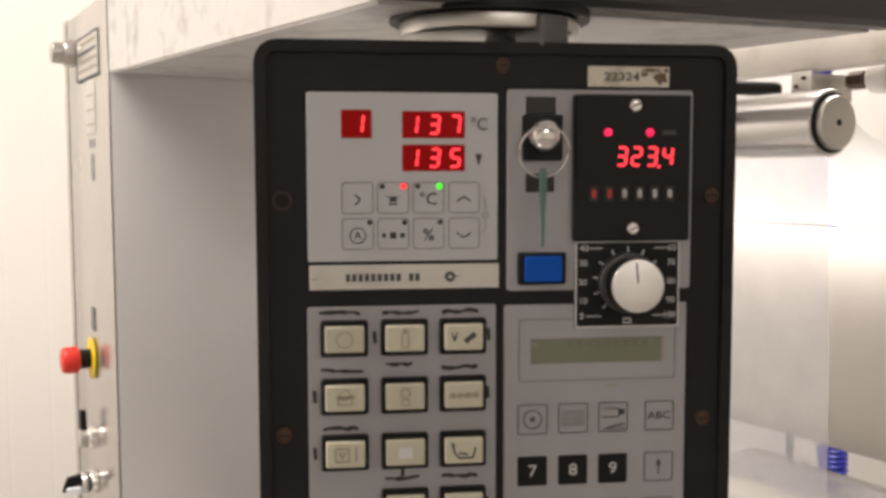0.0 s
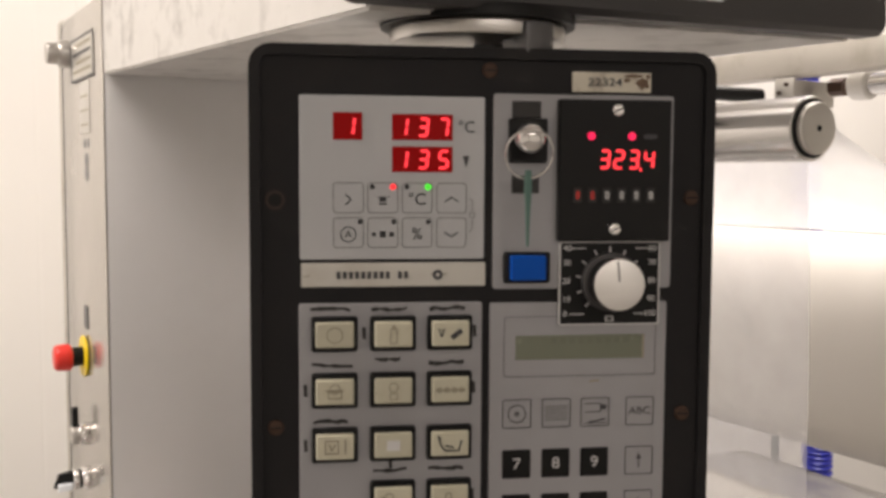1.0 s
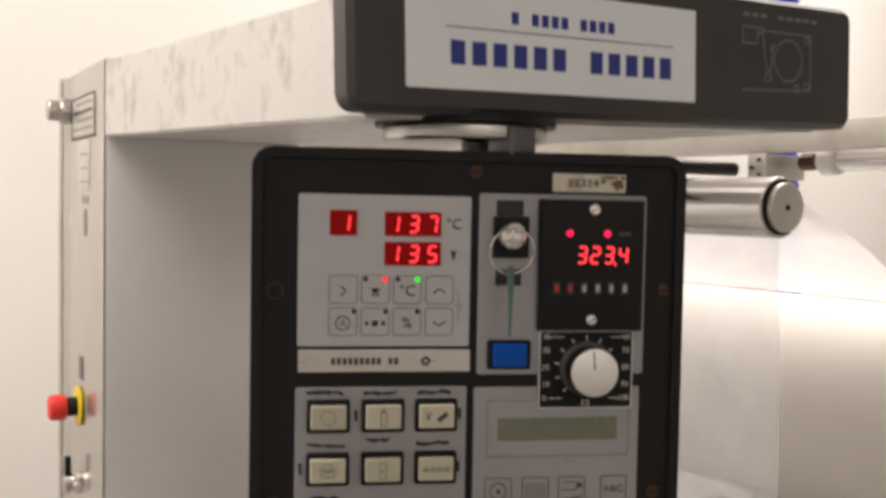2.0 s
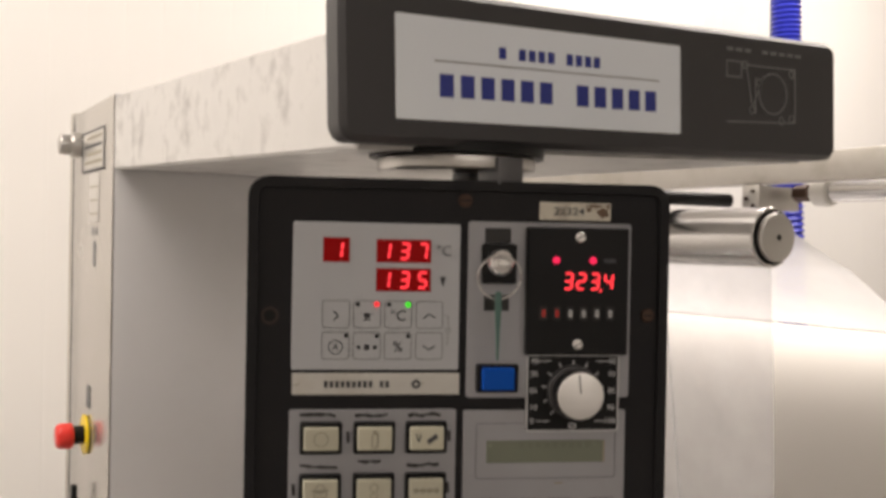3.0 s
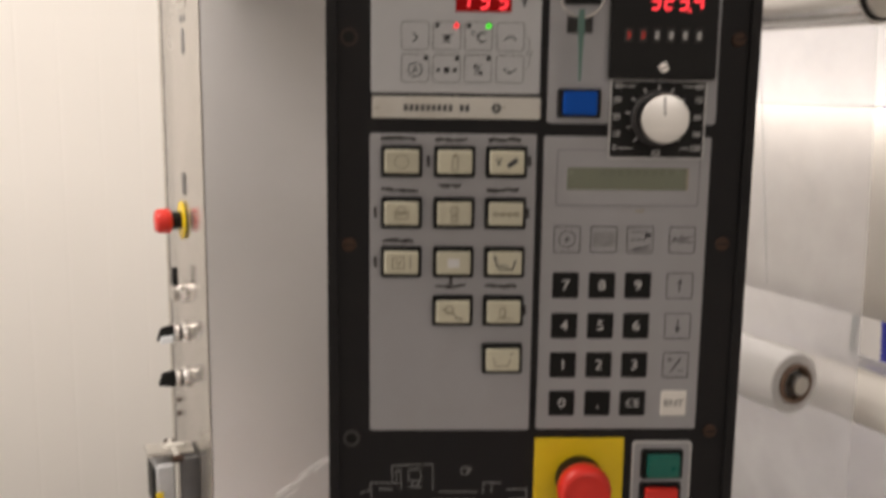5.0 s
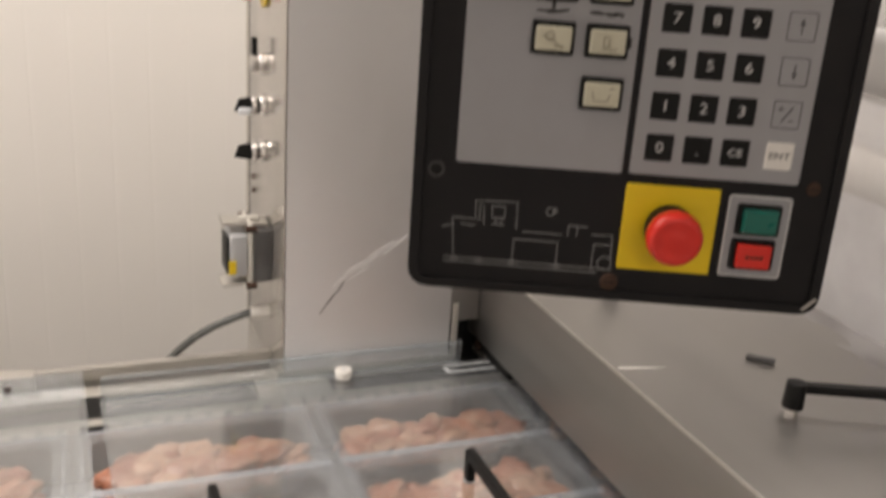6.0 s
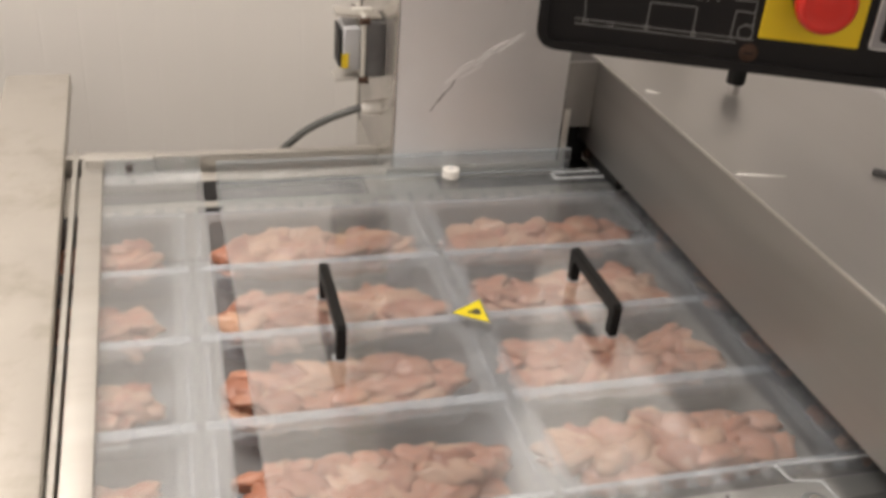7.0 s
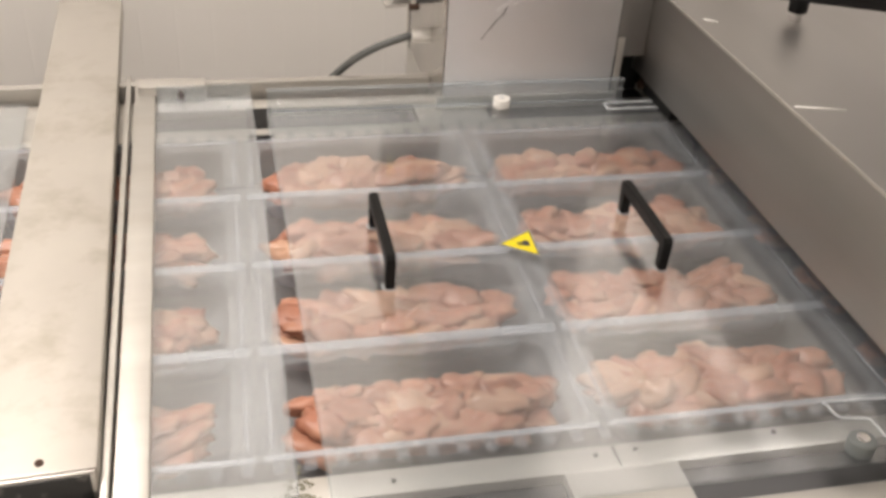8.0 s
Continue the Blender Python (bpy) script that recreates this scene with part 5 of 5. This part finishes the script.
# button field
field = pplate("button_plate", -0.0008, 0.1075, 1.3742, 1.5748, 0.0014, GREY, panel, "grey plate with black marker notes", 0.0016)
US, VS = (0.0199, 0.0541, 0.0878), (1.5570, 1.5235, 1.4910, 1.4582, 1.4254)
LAYOUT = [(0, 0), (0, 1), (0, 2), (1, 0), (1, 1), (1, 2), (2, 0), (2, 1), (2, 2), (3, 1), (3, 2), (4, 2)]
for row, col in LAYOUT:
    u, v = US[col], VS[row]
    b, cap = push_button(u, v, 0.0268, 0.0205, 0.0222, 0.0150, CREAM, "cream push button in a black frame")
    bm = B()
    f, k = 0.0089, 0.0080
    vv = V(v)
    if (row, col) == (0, 0):
        circle_line(bm, (u, vv), 0.0045, 0.0007, f, k)
    elif (row, col) == (0, 1):
        rim(bm, u - 0.0022, u + 0.0022, vv - 0.0055, vv + 0.0035, 0.0007, f, k, 0.001)
        box(bm, u - 0.0012, u + 0.0012, -f, -k, vv + 0.0035, vv + 0.0055)
    elif (row, col) == (0, 2):
        stroke(bm, (u - 0.0070, vv + 0.0030), (u - 0.0055, vv - 0.0020), 0.0008, f, k)
        stroke(bm, (u - 0.0040, vv + 0.0030), (u - 0.0055, vv - 0.0020), 0.0008, f, k)
        stroke(bm, (u + 0.0005, vv - 0.0025), (u + 0.0065, vv + 0.0020), 0.0030, f, k)
    elif (row, col) == (1, 0):
        stroke(bm, (u - 0.0055, vv + 0.0010), (u + 0.0055, vv + 0.0010), 0.0007, f, k)
        rim(bm, u - 0.0042, u + 0.0042, vv - 0.0040, vv + 0.0008, 0.0007, f, k, 0.001)
        circle_line(bm, (u, vv + 0.002), 0.0028, 0.0006, f, k)
    elif (row, col) == (1, 1):
        circle_line(bm, (u, vv + 0.0022), 0.0026, 0.0007, f, k)
        rim(bm, u - 0.0024, u + 0.0024, vv - 0.0052, vv - 0.0012, 0.0006, f, k, 0.0005)
    elif (row, col) == (1, 2):
        for i in range(4):
            circle_line(bm, (u - 0.0066 + 0.0044 * i, vv), 0.0013, 0.0008, f, k, 10)
        stroke(bm, (u - 0.0085, vv), (u + 0.0085, vv), 0.0005, f, k)
    elif (row, col) == (2, 0):
        rim(bm, u - 0.0060, u + 0.0022, vv - 0.0042, vv + 0.0042, 0.0008, f, k, 0.0006)
        stroke(bm, (u - 0.0035, vv + 0.0018), (u - 0.0018, vv - 0.0020), 0.0009, f, k)
        stroke(bm, (u + 0.0000, vv + 0.0018), (u - 0.0018, vv - 0.0020), 0.0009, f, k)
        stroke(bm, (u + 0.0060, vv + 0.0045), (u + 0.0060, vv - 0.0040), 0.0010, f, k)
    elif (row, col) == (2, 1):
        box(bm, u - 0.0040, u + 0.0040, -f, -k, vv - 0.0030, vv + 0.0030)
    elif (row, col) == (2, 2):
        for p, q in (((-0.0070, 0.0045), (-0.0055, -0.0010)), ((-0.0055, -0.0010), (-0.0030, -0.0040)), ((-0.0030, -0.0040), (0.0050, -0.0040)), ((0.0050, -0.0040), (0.0068, 0.0020)), ((-0.0075, 0.0050), (-0.0055, 0.0030)), ((-0.003, -0.001), (0.002, -0.002))):
            stroke(bm, (u + p[0], vv + p[1]), (u + q[0], vv + q[1]), 0.0010, f, k)
    elif (row, col) == (3, 1):
        circle_line(bm, (u - 0.0025, vv + 0.0015), 0.0026, 0.0008, f, k)
        stroke(bm, (u - 0.0075, vv + 0.0022), (u + 0.0015, vv - 0.0015), 0.0009, f, k)
        stroke(bm, (u + 0.0010, vv - 0.0035), (u + 0.0065, vv - 0.0050), 0.0018, f, k)
    elif (row, col) == (3, 2):
        rim(bm, u - 0.0030, u + 0.0012, vv - 0.0035, vv + 0.0035, 0.0009, f, k, 0.0015)
        stroke(bm, (u - 0.0045, vv - 0.0042), (u + 0.0065, vv - 0.0042), 0.0007, f, k)
    else:
        for p, q in (((-0.0065, 0.0020), (-0.0045, -0.0040)), ((-0.0045, -0.0040), (0.0035, -0.0040)), ((0.0035, -0.0040), (0.0050, 0.0010)), ((0.0045, 0.0040), (0.0075, 0.0050))):
            stroke(bm, (u + p[0], vv + p[1]), (u + q[0], vv + q[1]), 0.0009, f, k)
    part("button_symbol", bm, PALE if (row, col) == (2, 1) else (PRINT if (row, col) in ((0, 2), (2, 2)) else FAINT), b)
rng = random.Random(5)
for u, v, w in ((0.0175, 1.5712, 0.023), (0.0520, 1.5712, 0.021), (0.0865, 1.5712, 0.021), (0.0185, 1.5382, 0.024), (0.0510, 1.5412, 0.015), (0.0860, 1.5388, 0.021), (0.0175, 1.5046, 0.020), (0.0525, 1.4746, 0.020), (0.0860, 1.4746, 0.021)):
    bm = B()
    n = 6
    pts = [(u - w / 2 + w * i / n, V(v) + rng.uniform(-0.0008, 0.0008)) for i in range(n + 1)]
    for i, (a, b) in enumerate(zip(pts, pts[1:])):
        stroke(bm, a, b, rng.uniform(0.0012, 0.0026), 0.00165 + 0.00003 * i, 0.0013)
    part("marker_note", bm, MARKER, field)
for u, v in ((0.0026, 1.5235), (0.0026, 1.4905), (0.1028, 1.5575), (0.1024, 1.5235), (0.1020, 1.4580), (0.0370, 1.5570), (0.0525, 1.4790)):
    bm = stroke(B(), (u, V(v) + 0.0035), (u + 0.0004, V(v) - 0.0035), 0.0020, 0.0018, 0.0013)
    part("marker_note", bm, MARKER, field)

# keypad
keypad = pplate("keypad_plate", 0.1122, 0.2222, 1.3748, 1.5740, 0.0014, GREY, panel, "grey membrane keypad with display", 0.0016)
part("display_frame", rim(B(), 0.1208, 0.2156, V(1.5286), V(1.5656), 0.0006, 0.0018, 0.0012, 0.002), DIMPALE, keypad)
lcd = pplate("lcd_window", 0.1277, 0.2086, 1.5388, 1.5542, 0.0016, LCD, keypad, "blank green lcd window", 0.0006)
part("lcd_shade", box(B(), 0.2068, 0.2082, -0.0020, -0.0015, V(1.5392), V(1.5535)), FAINT, lcd)
for i in range(9):
    part("faint_segment", box(B(), 0.150 + 0.0056 * i, 0.1535 + 0.0056 * i, -0.0018, -0.0015, V(1.5488), V(1.5520)), LCDDARK, lcd)
CU, RV, S = (0.1293, 0.1537, 0.1779, 0.2062), (1.5062, 1.4752, 1.4475, 1.4203, 1.3933), 0.0089
PAD = (("", "", "", "ABC"), ("7", "8", "9", "up"), ("4", "5", "6", "down"), ("1", "2", "3", "+/-"), ("0", ".", "CE", "ENT"))
for v, names in zip(RV, PAD):
    for u, txt in zip(CU, names):
        dark = u < 0.2 and txt
        if dark or txt == "ENT":
            k = pplate("number_key" if dark else "enter_key", u - S, u + S, v - S, v + S, 0.0020, BLACKP if dark else WHITEP, keypad, "black key with pale figure" if dark else "white key with dark letters", 0.0014)
        else:
            k = part("foil_key", rim(B(), u - S, u + S, V(v) - S, V(v) + S, 0.0005, 0.0018, 0.0012, 0.0014), PRINT, keypad)
        if txt in ("up", "down"):
            s = 1 if txt == "up" else -1
            bm = stroke(B(), (u, V(v) - 0.0045 * s), (u, V(v) + 0.002 * s), 0.0008, 0.0018, 0.0012)
            q = [(u - 0.0017, V(v) + 0.0010 * s), (u + 0.0017, V(v) + 0.0010 * s), (u, V(v) + 0.0050 * s)]
            loft(bm, [[(a, -0.0012, b) for a, b in q], [(a, -0.00185, b) for a, b in q]])
            part("key_symbol", bm, PRINT, k)
        elif txt == "+/-":
            bm = stroke(B(), (u - 0.0030, V(v) - 0.0050), (u + 0.0034, V(v) + 0.0050), 0.0009, 0.0018, 0.0012)
            stroke(bm, (u - 0.0055, V(v) + 0.0035), (u - 0.0025, V(v) + 0.0035), 0.0007, 0.00185, 0.0012)
            stroke(bm, (u - 0.0040, V(v) + 0.0020), (u - 0.0040, V(v) + 0.0050), 0.0007, 0.0018, 0.0012)
            stroke(bm, (u + 0.0020, V(v) - 0.0040), (u + 0.0050, V(v) - 0.0040), 0.0007, 0.0018, 0.0012)
            part("key_symbol", bm, PRINT, k)
        elif txt:
            letters("key_text", txt, u, V(v), {1: 0.0098, 2: 0.0072, 3: 0.0066}[len(txt)], 0.0021 if (dark or txt == "ENT") else 0.0016, PALE if dark else PRINT, k, 0.0, 1.1)
u, v = CU[0], V(RV[0])
bm = circle_line(B(), (u, v), 0.0054, 0.0006, 0.0018, 0.0012)
circle_line(bm, (u, v), 0.0010, 0.0010, 0.0018, 0.0012, 10)
part("key_symbol", bm, PRINT, keypad)
bm = rim(B(), CU[1] - 0.0066, CU[1] + 0.0066, v - 0.0046, v + 0.0046, 0.0004, 0.0018, 0.0012, 0.0004)
for i in range(7):
    stroke(bm, (CU[1] - 0.0052 + 0.0017 * i, v - 0.0042), (CU[1] - 0.0052 + 0.0017 * i, v + 0.0042), 0.0005, 0.0017, 0.0012)
for i in range(3):
    stroke(bm, (CU[1] - 0.006, v - 0.0026 + 0.0026 * i), (CU[1] + 0.006, v - 0.0026 + 0.0026 * i), 0.0004, 0.0016, 0.0012)
part("key_symbol", bm, DIMPALE, keypad)
bm = B()
for a, b, w in (((-0.006, 0.0052), (0.0035, 0.0052), 0.0005), ((0.0035, 0.0052), (0.0035, 0.0), 0.0005), ((-0.006, 0.0), (0.0035, 0.0), 0.0005), ((0.0035, 0.0030), (0.0070, 0.0030), 0.0030), ((-0.006, -0.0068), (0.0070, -0.0068), 0.0005), ((-0.004, -0.0064), (0.0070, -0.0042), 0.0009)):
    stroke(bm, (CU[2] + a[0], v + a[1]), (CU[2] + b[0], v + b[1]), w, 0.0018, 0.0012)
part("key_symbol", bm, PRINT, keypad)
part("dirt_speck", stroke(B(), (0.174, V(1.5252)), (0.180, V(1.5256)), 0.0013, 0.0016, 0.0012), FAINT, keypad)

# stop button and start/stop pair
yel = pplate("stop_plate", 0.1120, 0.1736, 1.3090, 1.3682, 0.0020, YELLOW, panel, "square yellow stop plate", 0.0012)
EU, EV = 0.1430, 1.3395
pcyl("stop_collar", EU, EV, 0.0165, -0.0130, -0.001, BLACKP, yel, "black collar", 36, 0.001)
bm = B()
prof = [(0.0110, -0.0120), (0.0150, -0.0135), (0.0176, -0.0170), (0.0182, -0.0215), (0.0176, -0.0265), (0.0155, -0.0295), (0.0132, -0.0302), (0.0124, -0.0298), (0.0060, -0.0312), (0.0008, -0.0314)]
loft(bm, [[(EU + r * math.cos(2 * math.pi * i / 40), y, V(EV) + r * math.sin(2 * math.pi * i / 40)) for i in range(40)] for r, y in prof])
part("stop_head", bm, RED, yel, "red mushroom stop head", 60)
pair = pplate("start_stop_plate", 0.1795, 0.2205, 1.3098, 1.3660, 0.0018, GREY, panel, "small grey plate with two buttons", 0.0024)
part("plate_rim", rim(B(), 0.1795, 0.2205, V(1.3098), V(1.3660), 0.0010, 0.0022, 0.001, 0.0024), PALE, pair)
push_button(0.2000, 1.3503, 0.0285, 0.0210, 0.0222, 0.0160, GREEN, "square green start button", 0.010)
b, cap = push_button(0.1995, 1.3262, 0.0285, 0.0210, 0.0222, 0.0160, RED, "square red stop button", 0.010)
bar_row(0.1935, 0.2055, V(1.3262), 0.0022, 4, (), RUST, cap, "lettering_bar", 0.0104)


def sch(x, y):
    """Drawing units of the line drawing to panel metres."""
    return (((x - 165) + (y - 50) * 0.105) * 0.000211, V(1.374 - ((y - 50) - (x - 165) * 0.055) * 0.000229))


bm = B()
for x0, y0, x1, y1 in ((112, 336, 650, 370), (112, 350, 600, 380), (145, 215, 143, 345), (145, 215, 240, 222), (220, 165, 352, 168), (220, 165, 218, 215), (352, 168, 346, 250), (338, 280, 330, 360), (338, 280, 475, 287), (477, 287, 470, 365), (592, 292, 582, 372), (592, 292, 648, 295),
                       (650, 262, 645, 335), (585, 262, 650, 264), (272, 180, 312, 182), (272, 180, 270, 215), (312, 182, 310, 215), (270, 215, 310, 218), (268, 235, 310, 238), (232, 180, 246, 181), (232, 180, 231, 215), (246, 181, 244, 240), (365, 256, 490, 264), (512, 235, 570, 240), (512, 235, 508, 268), (540, 238, 536, 268), (110, 245, 150, 235), (170, 235, 215, 240)):
    stroke(bm, sch(x0, y0), sch(x1, y1), 0.0007, 0.0005, -0.0002)
for x0, y0, r in ((625, 350, 0.0048), (455, 195, 0.0028), (145, 345, 0.0016), (222, 348, 0.0016), (330, 352, 0.0016), (472, 362, 0.0016), (290, 226, 0.0022), (468, 192, 0.0014)):
    circle_line(bm, sch(x0, y0), r, 0.0007, 0.0005, -0.0002, 16)
part("line_drawing", bm, DIMPALE, panel, "thin grey line drawing of the machine")


# ---------------------------------------------------------------- motion
def motions():
    """The dancer roll rises as the film is drawn on."""
    heights = ((0.0, 1.251), (4.2, 1.251), (4.5, 1.256), (5.3, 1.357), (5.5, 1.393), (5.7, 1.408), (6.2, 1.415), (8.0, 1.415))
    walk(low_roll, [(t, pose(0.520, 0.126, z)) for t, z in heights])


motions()
